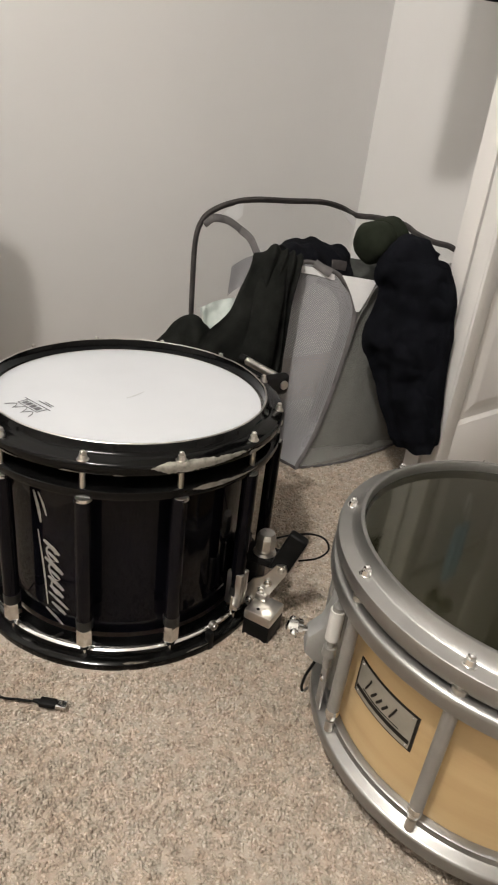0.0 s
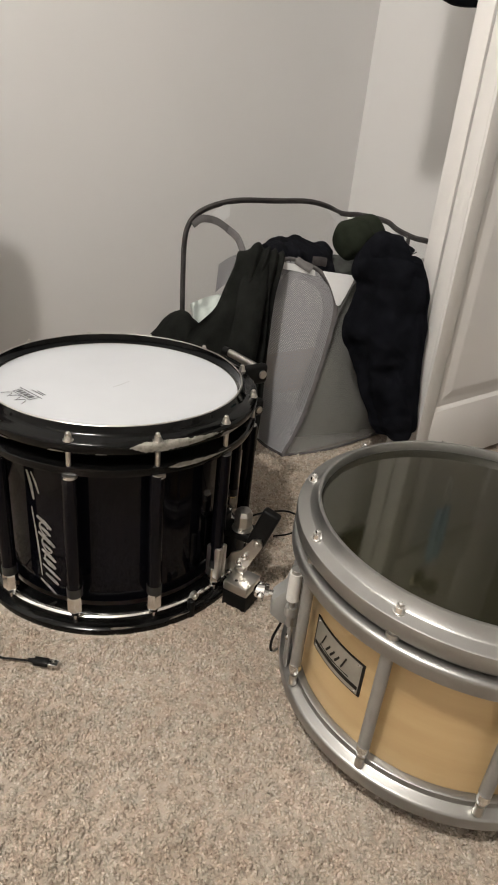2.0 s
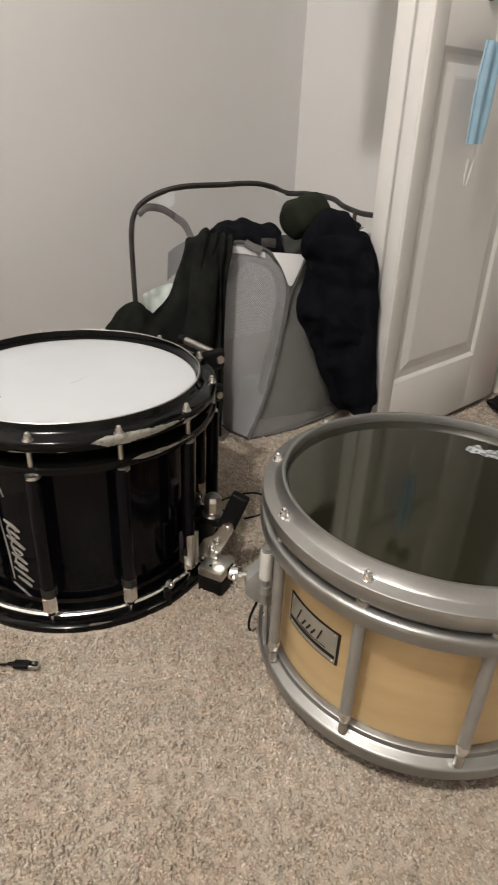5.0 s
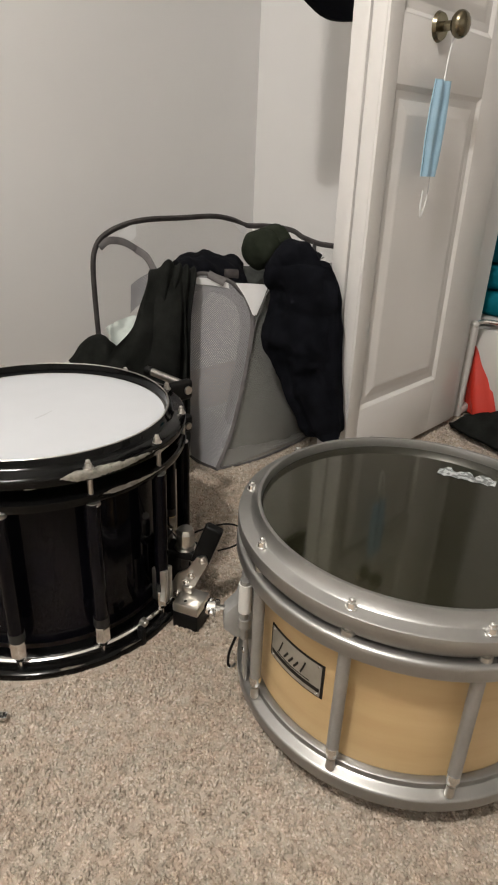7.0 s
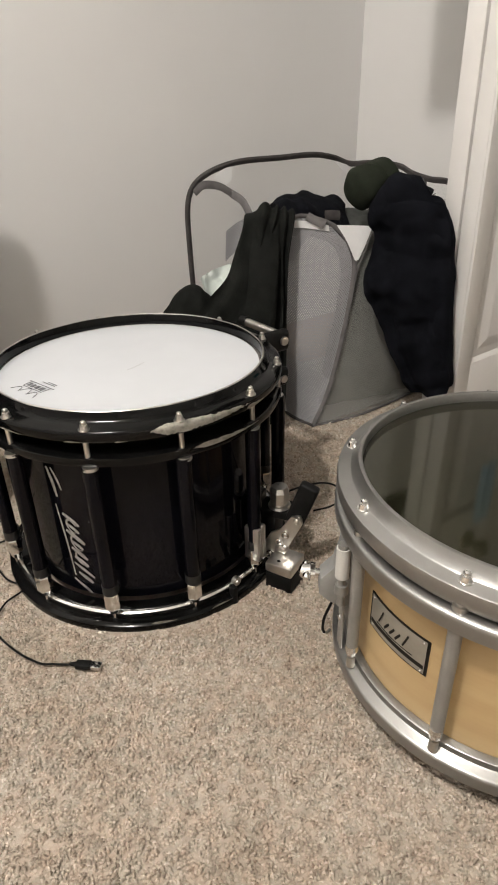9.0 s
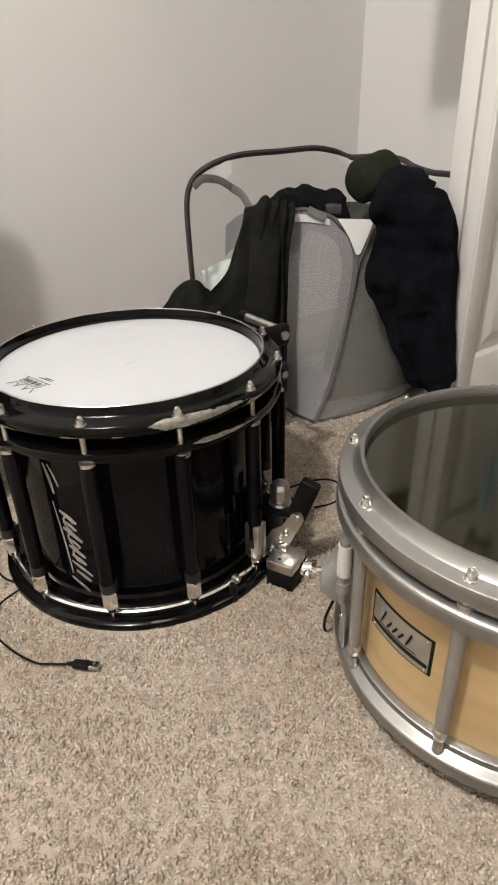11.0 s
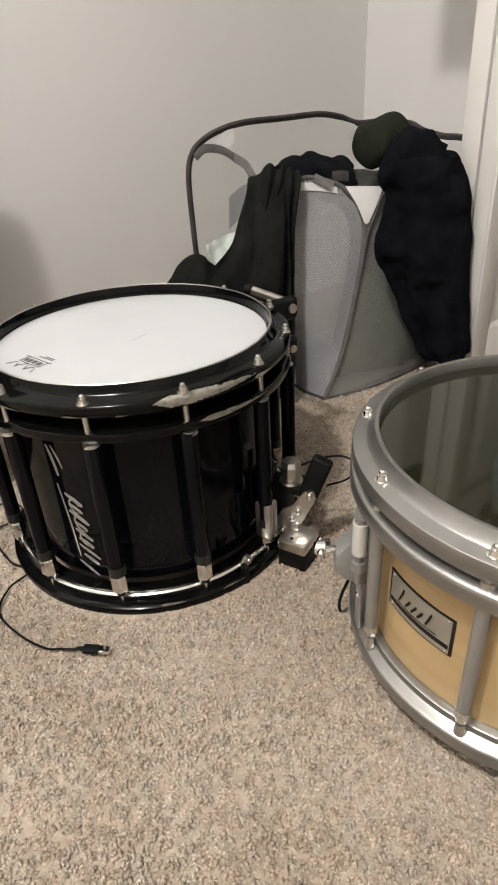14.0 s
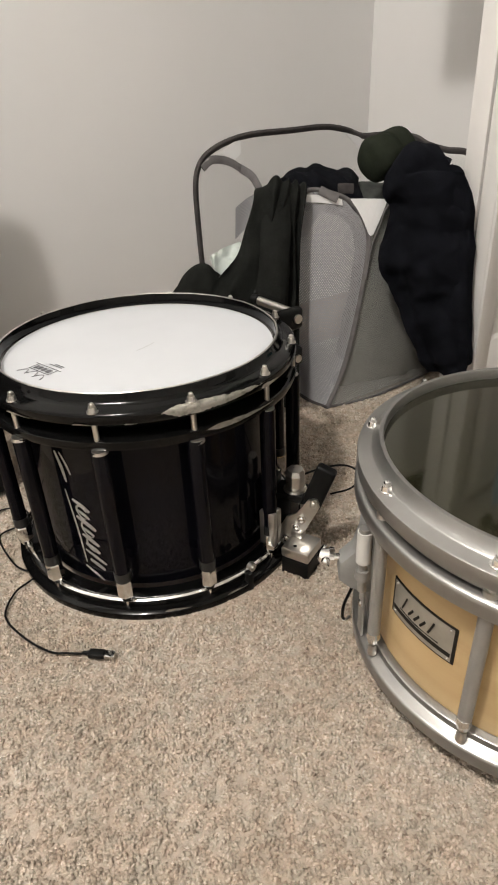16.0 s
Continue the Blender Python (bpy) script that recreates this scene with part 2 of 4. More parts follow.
def spline(points, steps):
    """Catmull-Rom through the points."""
    p = [Vector(q) for q in points]
    p = [2 * p[0] - p[1]] + p + [2 * p[-1] - p[-2]]
    out = []
    for i in range(1, len(p) - 2):
        for k in range(steps):
            t = k / steps
            a, b, c, d = p[i - 1:i + 3]
            out.append(0.5 * ((2 * b) + (c - a) * t + (2 * a - 5 * b + 4 * c - d) * t * t + (3 * b - a - 3 * c + d) * t ** 3))
    return out + [p[-2]]


def sweep(points, radius, n=8, steps=8, flat=1.0, bm=None):
    """A round (or flattened) cord along a smooth line."""
    bm = bm or bmesh.new()
    line = spline(points, steps)
    side = Vector((0.3, 0.2, 1)).normalized()
    rings = []
    for i, p in enumerate(line):
        d = (line[min(i + 1, len(line) - 1)] - line[max(i - 1, 0)]).normalized()
        a = (side - d * side.dot(d)).normalized()
        b = d.cross(a)
        side = a
        rings.append([bm.verts.new(p + radius * (math.cos(2 * math.pi * k / n) * a + flat * math.sin(2 * math.pi * k / n) * b)) for k in range(n)])
    for r, s in zip(rings, rings[1:]):
        for k in range(n):
            bm.faces.new((r[k], r[(k + 1) % n], s[(k + 1) % n], s[k]))
    bm.faces.new(rings[0]), bm.faces.new(rings[-1])
    bmesh.ops.recalc_face_normals(bm, faces=bm.faces)
    return bm


def sheet(rows, nu=10, nv=10, folds=0.0, waves=5.0, thick=0.006, seed=0, crumple=0.0, bm=None):
    """A cloth through a coarse grid of points (rows run across, and follow one another down), with folds that run down it."""
    bm = bm or bmesh.new()
    across = [spline(r, nu) for r in rows]
    down = [spline(col, nv) for col in zip(*across)]
    nx, ny = len(down), len(down[0])
    grid = [[down[i][j] for i in range(nx)] for j in range(ny)]
    out = []
    for j in range(ny):
        line = []
        for i in range(nx):
            du = grid[j][min(i + 1, nx - 1)] - grid[j][max(i - 1, 0)]
            dv = grid[min(j + 1, ny - 1)][i] - grid[max(j - 1, 0)][i]
            nrm = du.cross(dv)
            nrm = nrm.normalized() if nrm.length > 1e-9 else Vector((0, -1, 0))
            u, v = i / (nx - 1), j / (ny - 1)
            drift = 0.35 * noise.noise((u * 3 + seed, v * 2.5, seed * 1.7))
            amp = folds * (0.35 + 0.65 * v) * (0.6 + 0.8 * abs(noise.noise((u * 4, seed + 9.1, v * 2))))
            h = amp * math.sin(2 * math.pi * waves * (u + drift * 0.5) + seed) + crumple * noise.turbulence(grid[j][i] * 19 + Vector((seed, 0, 0)), 3, False)
            line.append((grid[j][i] + nrm * h, nrm))
        out.append(line)
    front = [[bm.verts.new(p) for p, n in line] for line in out]
    back = [[bm.verts.new(p - n * thick) for p, n in line] for line in out]
    for j in range(ny - 1):
        for i in range(nx - 1):
            bm.faces.new((front[j][i], front[j][i + 1], front[j + 1][i + 1], front[j + 1][i]))
            bm.faces.new((back[j][i], back[j + 1][i], back[j + 1][i + 1], back[j][i + 1]))
    rim = [(0, i) for i in range(nx)] + [(j, nx - 1) for j in range(1, ny)] + [(ny - 1, i) for i in range(nx - 2, -1, -1)] + [(j, 0) for j in range(ny - 2, 0, -1)]
    for (a, b), (c, d) in zip(rim, rim[1:] + rim[:1]):
        bm.faces.new((front[a][b], back[a][b], back[c][d], front[c][d]))
    bmesh.ops.recalc_face_normals(bm, faces=bm.faces)
    return bm


def net_panel(rows, nu=8, nv=8):
    """A single sheet of netting with true-size texture coordinates."""
    bm = bmesh.new()
    uv = bm.loops.layers.uv.new("UVMap")
    across = [spline(r, nu) for r in rows]
    down = [spline(col, nv) for col in zip(*across)]
    nx, ny = len(down), len(down[0])
    vs = [[bm.verts.new(down[i][j]) for i in range(nx)] for j in range(ny)]
    w = max((down[i + 1][ny // 2] - down[i][ny // 2]).length for i in range(nx - 1))
    h = max((down[nx // 2][j + 1] - down[nx // 2][j]).length for j in range(ny - 1))
    for j in range(ny - 1):
        for i in range(nx - 1):
            f = bm.faces.new((vs[j][i], vs[j][i + 1], vs[j + 1][i + 1], vs[j + 1][i]))
            for loop, (a, b) in zip(f.loops, ((i, j), (i + 1, j), (i + 1, j + 1), (i, j + 1))):
                loop[uv].uv = (a * w, b * h)
    return bm


# ---- the room ----
RIGHT, BACK, LEFT, FRONT, TOP = 1.469, 1.46, -2.3, -2.3, 2.44
DOORWAY = (-0.85, 0.70, 2.06)
tagged(part("floor", box(LEFT - 0.12, 2.3, FRONT - 0.12, BACK + 0.12, -0.12, 0.0022), CARPET), "beige cut-pile carpet floor of a bedroom", "floor", kind="structure")
tagged(part("wall_north", box(LEFT - 0.12, 2.3, BACK, BACK + 0.12, -0.004, TOP), WALL), "plain pale grey painted wall", "wall", kind="structure")
bm = box(RIGHT, RIGHT + 0.11, DOORWAY[1], BACK, -0.004, TOP)
box(RIGHT, RIGHT + 0.11, DOORWAY[0], DOORWAY[1], DOORWAY[2], TOP, bm=bm)
box(RIGHT, RIGHT + 0.11, FRONT, DOORWAY[0], -0.004, TOP, bm=bm)
tagged(part("wall_east", bm, WALL), "pale grey painted wall with a closet opening", "wall", kind="structure")
tagged(part("wall_west", box(LEFT - 0.12, LEFT, FRONT, BACK, -0.004, TOP), WALL), "plain pale grey painted wall", "wall", kind="structure")
tagged(part("wall_south", box(LEFT - 0.12, 2.3, FRONT - 0.12, FRONT, -0.004, TOP), WALL), "plain pale grey painted wall", "wall", kind="structure")
tagged(part("ceiling", box(LEFT - 0.12, 2.3, FRONT - 0.12, BACK + 0.12, TOP, TOP + 0.1), CEILING), "flat white ceiling", "ceiling", kind="structure")
bm = box(2.18, 2.3, FRONT, BACK, -0.004, TOP)
box(RIGHT + 0.11, 2.18, 1.0, 1.1, -0.004, TOP, bm=bm)
box(RIGHT + 0.11, 2.18, -1.1, -1.0, -0.004, TOP, bm=bm)
tagged(part("closet_wall", bm, WALL), "plain painted walls inside the closet", "wall", kind="structure")


# ---- folded closet door ----
def leaf(parent, y0, y1):
    """One leaf, 0.473 wide, with raised panels on the face at y0."""
    x0, x1 = 0.984, 1.457
    p0, p1 = 1.025, 1.335
    body = part("leaf", box(x0, x1, y0 + 0.006, y1, 0.018, 2.03, 0.002), DOOR, parent)
    spans = [(0.158, 0.758), (0.86, 1.50), (1.59, 1.93)]
    for a, b in ((x0, p0), (p1, x1)):
        part("stile", box(a, b, y0, y0 + 0.0065, 0.018, 2.03, 0.0015), DOOR, body)
    edges = [0.018] + [z for s in spans for z in s] + [2.03]
    for a, b in zip(edges[::2], edges[1::2]):
        part("rail", box(p0 - 0.001, p1 + 0.001, y0 + 0.0003, y0 + 0.0065, a, b, 0.001), DOOR, body)
    for a, b in spans:
        bm = bmesh.new()
        loops = []
        for inset, depth in ((0.0, 0.0002), (0.010, 0.0075), (0.016, 0.0075), (0.040, 0.0012), (0.044, 0.0006)):
            y = y0 + depth
            loops.append([bm.verts.new(v) for v in ((p0 + inset, y, a + inset), (p1 - inset, y, a + inset), (p1 - inset, y, b - inset), (p0 + inset, y, b - inset))])
        for u, w in zip(loops, loops[1:]):
            for i in range(4):
                bm.faces.new((u[i], u[(i + 1) % 4], w[(i + 1) % 4], w[i]))
        bm.faces.new(loops[-1])
        bmesh.ops.recalc_face_normals(bm, faces=bm.faces)
        part("panel", bm, DOOR, body, smooth=False)
    return body


door = empty("door_1", Matrix.Translation((1.2, 0, 0.02)) @ Matrix.Rotation(radians(-0.75), 4, "Y") @ Matrix.Translation((-1.2, 0, -0.02)), "white panelled bifold closet door folded open", "door", kind="structure")
front_leaf = leaf(door, 0.675, 0.710)
part("leaf", box(0.982, 1.457, 0.7135, 0.7485, 0.018, 2.03, 0.002), DOOR, door)
bm = rod((1.135, 0.6755, 0.853), (1.135, 0.669, 0.853), 0.024, 0.021, 24)
rod((1.135, 0.669, 0.853), (1.135, 0.646, 0.853), 0.008, n=16, bm=bm)
ball((1.135, 0.634, 0.853), 0.0215, bm, (1, 0.75, 1))
part("door_knob", bm, varied("antique_brass", [(0.3, (0.14, 0.12, 0.08)), (0.7, (0.24, 0.21, 0.145))], 30, 0.25, 1.0), front_leaf, "round antique brass knob")

# ---- face mask on the knob ----
mask = empty("face_mask", pose(1.105, 0.645, 0.768), "pale blue pleated disposable face mask hanging from the door knob", "face mask")
bm = bmesh.new()
rows = []
for j in range(13):
    z = 0.0 - 0.155 * j / 12
    pts = []
    for i in range(9):
        u = i / 8 - 0.5
        fold = 0.0035 * math.sin(u * 11) + 0.002 * u * j / 12
        pts.append((u * 0.054 * (0.85 + 0.15 * math.sin(j / 12 * math.pi)) - 0.006 * j / 12, fold - 0.004, z))
    rows.append(pts)
part("cloth", sheet(rows, 2, 2, thick=0.0018, crumple=0.0008), BLUE_MASK, mask)
part("ear_loop", sweep([(0.012, 0.0, -0.004), (0.020, 0.002, 0.045), (0.030, -0.003, 0.088), (0.036, 0.004, 0.092), (0.032, 0.008, 0.05), (0.022, 0.006, -0.004)], 0.0016, 6), WHITE_CLOTH, mask, "thin white elastic loop")
part("ear_loop", sweep([(0.012, 0.0, -0.150), (0.016, 0.003, -0.19), (0.006, 0.004, -0.225), (-0.002, 0.003, -0.215), (0.000, 0.004, -0.18)], 0.0016, 6), WHITE_CLOTH, mask, "thin white elastic loop")

# ---- garment hanging behind the folded door ----
# the left columns, out of view, are shaped to cast the shadow on wall_east
rows = [[(1.02, 0.735, 2.044), (1.02, 0.742, 2.05), (1.03, 0.748, 2.05), (1.12, 0.752, 2.048), (1.30, 0.745, 2.044)],
        [(0.99, 0.82, 1.96), (0.98, 0.88, 1.96), (0.98, 0.93, 1.94), (1.12, 0.95, 1.93), (1.30, 0.95, 1.94)],
        [(0.95, 0.86, 1.62), (0.94, 0.90, 1.62), (0.94, 0.955, 1.62), (1.11, 0.965, 1.62), (1.30, 0.97, 1.62)],
        [(0.93, 0.865, 1.25), (0.925, 0.91, 1.25), (0.925, 0.953, 1.25), (1.11, 0.962, 1.22), (1.30, 0.965, 1.20)],
        [(0.92, 0.870, 1.008), (0.917, 0.91, 1.008), (0.925, 0.952, 1.010), (1.115, 0.957, 0.902), (1.30, 0.962, 0.912)]]
tagged(part("hanging_jacket", sheet(rows, 10, 10, 0.004, 3, 0.015, 3, 0.004), NAVY_KNIT), "dark navy jacket hanging over the folded closet door", "jacket")


# ---- drums: shared pieces ----
def polar(r, degrees, z):
    return Vector((r * math.cos(radians(degrees)), r * math.sin(radians(degrees)), z))


def turned(degrees, r=0.0, z=0.0):
    """A frame at radius r whose x points outward."""
    return Matrix.Rotation(radians(degrees), 4, "Z") @ Matrix.Translation((r, 0, z))


def chrome_bolt():
    """A tension bolt standing on its hoop: washer, tapered collar, square key head with a domed tip."""
    bm = rod((0, 0, 0), (0, 0, 0.0016), 0.0076, n=20)
    rod((0, 0, 0.0016), (0, 0, 0.0085), 0.0060, 0.0048, 18, bm)
    box(-0.0031, 0.0031, -0.0031, 0.0031, 0.008, 0.0138, 0.0008, 2, bm)
    ball((0, 0, 0.0136), 0.0030, bm, (1, 1, 0.5))
    bm.transform(Matrix.Diagonal((0.86, 0.86, 0.74, 1)))
    return bm


# ---- black drum ----
B0 = -131.2
black = empty("marching_snare_drum", pose(0.3603, 0.7701, 0), "black lacquered marching snare drum with a white head on carpet", "drum", "marching drums")
part("shell", lathe([(0.178, 0.03), (0.178, 0.285), (0.172, 0.285), (0.172, 0.03)], 128), BLACK, black, "glossy black shell")
part("drum_head", lathe([(0.0005, 0.2885), (0.06, 0.2885), (0.12, 0.2885), (0.178, 0.2885), (0.1805, 0.2886), (0.184, 0.2882), (0.184, 0.284), (0.0005, 0.284)], 128, False), HEAD_WHITE, black, "coated white batter head")
hoop = part("top_hoop", lathe([(0.1806, 0.284), (0.1806, 0.3045), (0.1816, 0.3062), (0.1832, 0.3066), (0.1852, 0.3060), (0.1864, 0.3030), (0.1874, 0.2995), (0.1894, 0.2966), (0.1925, 0.2954), (0.2050, 0.2934),
                        (0.2072, 0.2920), (0.2080, 0.2896), (0.2080, 0.2818), (0.2066, 0.2798), (0.190, 0.2790), (0.1885, 0.268), (0.180, 0.268)], 160, wobble=0.0005), BLACK_HOOP, black, "black hoop with chipped paint")
part("rim_line", lathe([(0.1818, 0.3063), (0.1822, 0.3071), (0.1836, 0.3072), (0.1843, 0.3064)], 160, wobble=0.0005), NICKEL, black, "thin bright line along the hoop's top edge")
part("head_rim", lathe([(0.1775, 0.2892), (0.1775, 0.2910), (0.1805, 0.2910), (0.1805, 0.2892)], 128), CHROME, black, "thin bright rim of the head")
part("ring", lathe([(0.180, 0.247), (0.180, 0.2615), (0.2045, 0.2610), (0.2078, 0.2590), (0.2085, 0.254), (0.2065, 0.2485), (0.2, 0.247)], 160, wobble=0.0004), BLACK_HOOP, black)
part("bottom_hoop", lathe([(0.179, 0.0235), (0.199, 0.0235), (0.2025, 0.0205), (0.2035, 0.0150), (0.2120, 0.0135), (0.2152, 0.0112), (0.2160, 0.0065), (0.2148, 0.0015), (0.2105, 0.0), (0.18, 0.0)], 160, wobble=0.0005), BLACK_HOOP, black, "black lower hoop with worn edge")
part("hoop_edge", lathe([(0.1960, 0.0232), (0.1970, 0.0258), (0.2006, 0.0256), (0.2036, 0.0232), (0.2031, 0.0205), (0.198, 0.0205)], 160), CHROME, black, "bright worn metal edge")
bolt_a, tube_a, cap_a, upper_a, tip_a = (chrome_bolt(), rod((0, 0, 0.069), (0, 0, 0.248), 0.0098, n=18),
                                         rod((0, 0, 0.028), (0, 0, 0.0365), 0.006, 0.0098, 18), rod((0, 0, 0.24), (0, 0, 0.286), 0.0033, n=10), rod((0, 0, 0.0125), (0, 0, 0.034), 0.0034, n=10))
rod((0, 0, 0.0365), (0, 0, 0.058), 0.0106, 0.0106, 6, cap_a)
rod((0, 0, 0.058), (0, 0, 0.061), 0.0106, 0.0094, 6, cap_a)
collar_a = rod((0, 0, 0.061), (0, 0, 0.075), 0.0104, n=18)
washer_a = rod((0.0012, 0, 0.2450), (0.0012, 0, 0.2488), 0.0096, 0.0088, 18)
first = {}
for k in range(12):
    place = turned(B0 + 30 * (k - 1), 0.2035)
    for name, bm, mat, z, label in (("tension_bolt", bolt_a, NICKEL, 0.2932, "nickel tension bolt"), ("lug", tube_a, BLACK, 0, "black tube lug"), ("lug_cap", cap_a, CHROME, 0, "chrome six-sided lug end"),
                                    ("lug_collar", collar_a, DARK_LUG, 0, "dark grey lug collar"), ("tension_rod", upper_a, NICKEL, 0, ""), ("rod_tip", tip_a, CHROME, 0, ""), ("lug_washer", washer_a, NICKEL, 0, "small nickel washer on the lug")):
        m = place @ Matrix.Translation((-0.002 if name == "tension_bolt" else 0, 0, z)) @ Matrix.Rotation(k * 0.7, 4, "Z")
        if name in first:
            shared(name, first[name], m, black)
        else:
            first[name] = part(name, bm, mat, black, label)
            first[name].matrix_basis = m


EDGE = [(0.2074, 0.2796), (0.2090, 0.2817), (0.2090, 0.2899), (0.2080, 0.2926), (0.2056, 0.2941), (0.1930, 0.2961)]


def on_edge(s):
    """The point of the hoop's outer edge, s metres up and over it."""
    for (r0, z0), (r1, z1) in zip(EDGE, EDGE[1:]):
        d = math.hypot(r1 - r0, z1 - z0)
        if s <= d:
            return r0 + (r1 - r0) * s / d, z0 + (z1 - z0) * s / d
        s -= d
    return EDGE[-1]


def chip(a0, a1, s0, s1, seed, straight=None):
    """Bare metal where the paint of the hoop has flaked off: a thin patch with a ragged outline."""
    bm = bmesh.new()
    n = max(12, int((a1 - a0) * 3))
    cols = []
    for i in range(n + 1):
        u = i / n
        a = a0 + (a1 - a0) * u
        fade = min(1, 7 * u, 1.6 * (1 - u))
        lo = s0 + (s1 - s0) * (0.42 * (1 - fade) + 0.16 * abs(noise.noise((a * 0.55, seed, 2))) + 0.05 * noise.noise((a * 2.3, seed, 3)))
        hi = s1 - (s1 - s0) * (0.50 * (1 - fade) + 0.30 * abs(noise.noise((a * 0.33, seed, 5))) + 0.06 * noise.noise((a * 1.9, seed, 7)))
        col = []
        for k in range(6):
            s = lo + (hi - lo) * k / 5
            r, z = on_edge(s) if straight is None else (straight, s)
            col.append(bm.verts.new(polar(r, a, z)))
        cols.append(col)
    for c, d in zip(cols, cols[1:]):
        for k in range(5):
            bm.faces.new((c[k], d[k], d[k + 1], c[k + 1]))
    return bm


for a0, a1, s0, s1, seed in ((-111, -74, 0.0030, 0.0185, 1), (-138, -130, 0, 0.0035, 4), (-163, -152, 0, 0.0045, 6), (-122, -118, 0, 0.003, 8), (-76, -66, 0.002, 0.0075, 3)):
    part("paint_chip", chip(a0, a1, s0, s1, seed), BARE, hoop, "bare metal where the paint has chipped off")
for a0, a1, z0, z1, radius in ((-98, -70, 0.2555, 0.2625, 0.2096), (-96, -84, 0.009, 0.015, 0.2143), (-118, -109, 0.011, 0.016, 0.2143)):
    part("paint_chip", chip(a0, a1, z0, z1, 9, radius), BARE, hoop, "bare metal where the paint has chipped off")

# stick mark and maker's mark on the head
part("stick_mark", sheet([[(-0.012, -0.011, 0.2889), (0.0, -0.0075, 0.2889), (0.020, 0.0, 0.2889)], [(-0.012, -0.013, 0.2889), (0.0, -0.010, 0.2889), (0.020, -0.0015, 0.2889)]], 6, 2, thick=0.0002), SMUDGE, black, "faint grey stick mark")
mark = Matrix.Translation((-0.1335, 0.008, 0.2892)) @ Matrix.Rotation(radians(105), 4, "Z")
bm = bmesh.new()
for x0, x1, y0, y1 in ((-0.026, 0.026, -0.0113, -0.0103), (-0.020, 0.020, 0.0036, 0.0045), (-0.0203, -0.0194, -0.0103, 0.0045), (0.0194, 0.0203, -0.0103, 0.0045),
                       (-0.015, -0.008, -0.007, 0.001), (-0.005, 0.001, -0.007, 0.001), (0.004, 0.009, -0.007, 0.001), (0.0115, 0.0165, -0.007, 0.001), (-0.018, 0.008, -0.0185, -0.0172), (-0.018, 0.0, -0.022, -0.0207)):
    box(x0, x1, y0, y1, 0, 0.0003, bm=bm)
for k in range(3):
    sweep([((k - 1.5) * 0.0165 + 0.0165 * t, 0.016 - 0.011 * math.sin(math.pi * t) + 0.003 * abs(k - 1), 0.0002) for t in (0, 0.25, 0.5, 0.75, 1)], 0.00045, 4, 4, bm=bm)
bm.transform(mark)
part("printed_mark", bm, INK, black, "small dark printed maker's mark", smooth=False)

# silver script down the side of the shell
def ribbon(points, width, radius, angle0, bm):
    """A painted stroke on the shell with tapered ends: points are (arc metres, height)."""
    line = spline([(u, z, 0) for u, z in points], 8)
    left, right = [], []
    for i, p in enumerate(line):
        d = (line[min(i + 1, len(line) - 1)] - line[max(i - 1, 0)]).normalized()
        w = width * (0.35 + 0.65 * math.sin(math.pi * (0.12 + 0.76 * i / (len(line) - 1))))
        for side, out in ((1, left), (-1, right)):
            q = p + Vector((-d.y, d.x, 0)) * w * side / 2
            out.append(bm.verts.new(polar(radius, angle0 + math.degrees(q.x / radius), q.y)))
    for i in range(len(line) - 1):
        bm.faces.new((left[i], left[i + 1], right[i + 1], right[i]))


strokes = [(-0.017, 0.222, -0.008, 0.180, 0.0050), (-0.010, 0.222, 0.001, 0.192, 0.0035), (-0.013, 0.168, -0.003, 0.056, 0.0032), (-0.006, 0.050, 0.019, 0.030, 0.0050)]
for i, (long, wide) in enumerate(((1.0, 0.0062), (0.8, 0.0050), (1.15, 0.0066), (0.75, 0.0048), (1.0, 0.0060), (0.85, 0.0066), (1.25, 0.0050), (0.9, 0.0060))):
    u, z = 0.004 + 0.0011 * i, 0.150 - 0.0132 * i
    strokes.append((u - 0.009 * long, z + 0.006 * long, u + 0.013 * long, z - 0.010 * long, wide))
for u, z, a, b in ((0.010, 0.112, 0.0085, 0.0105), (0.012, 0.088, 0.0075, 0.0095), (0.006, 0.138, 0.0070, 0.0090)):
    bm = bmesh.new()
    ribbon([(u + a * math.cos(k * 0.62 + 0.5), z + b * math.sin(k * 0.62 + 0.5) - 0.5 * a * math.cos(k * 0.62 + 0.5)) for k in range(9)], 0.0030, 0.17895, -149.5, bm)
    part("painted_loop", bm, SCRIPT, black, "silver painted loop on the shell", smooth=False)
for i, (u0, z0, u1, z1, wide) in enumerate(strokes):
    bm = bmesh.new()
    ribbon([(u0, z0), ((u0 + u1) / 2 + 0.0012, (z0 + z1) / 2), (u1, z1)], wide, 0.1786 + 0.00003 * i, -149.5, bm)
    part("painted_stroke", bm, SCRIPT, black, "silver painted stroke on the shell" if i == 0 else "", smooth=False)

# strainer, lever and clamp on the side of the black drum
S = turned(-58, 0.0)


def gear(name, bm, mat, parent, label="", m=S):
    bm.transform(m)
    return part(name, bm, mat, parent, label)


def tilted(bm, p, q, across):
    """Moves a piece built along +x from the origin so that it runs from p towards q."""
    x = (Vector(q) - Vector(p)).normalized()
    y = (Vector(across) - x * x.dot(Vector(across))).normalized()
    m = Matrix((x, y, x.cross(y))).transposed().to_4x4()
    bm.transform(Matrix.Translation(p) @ m)
    return bm


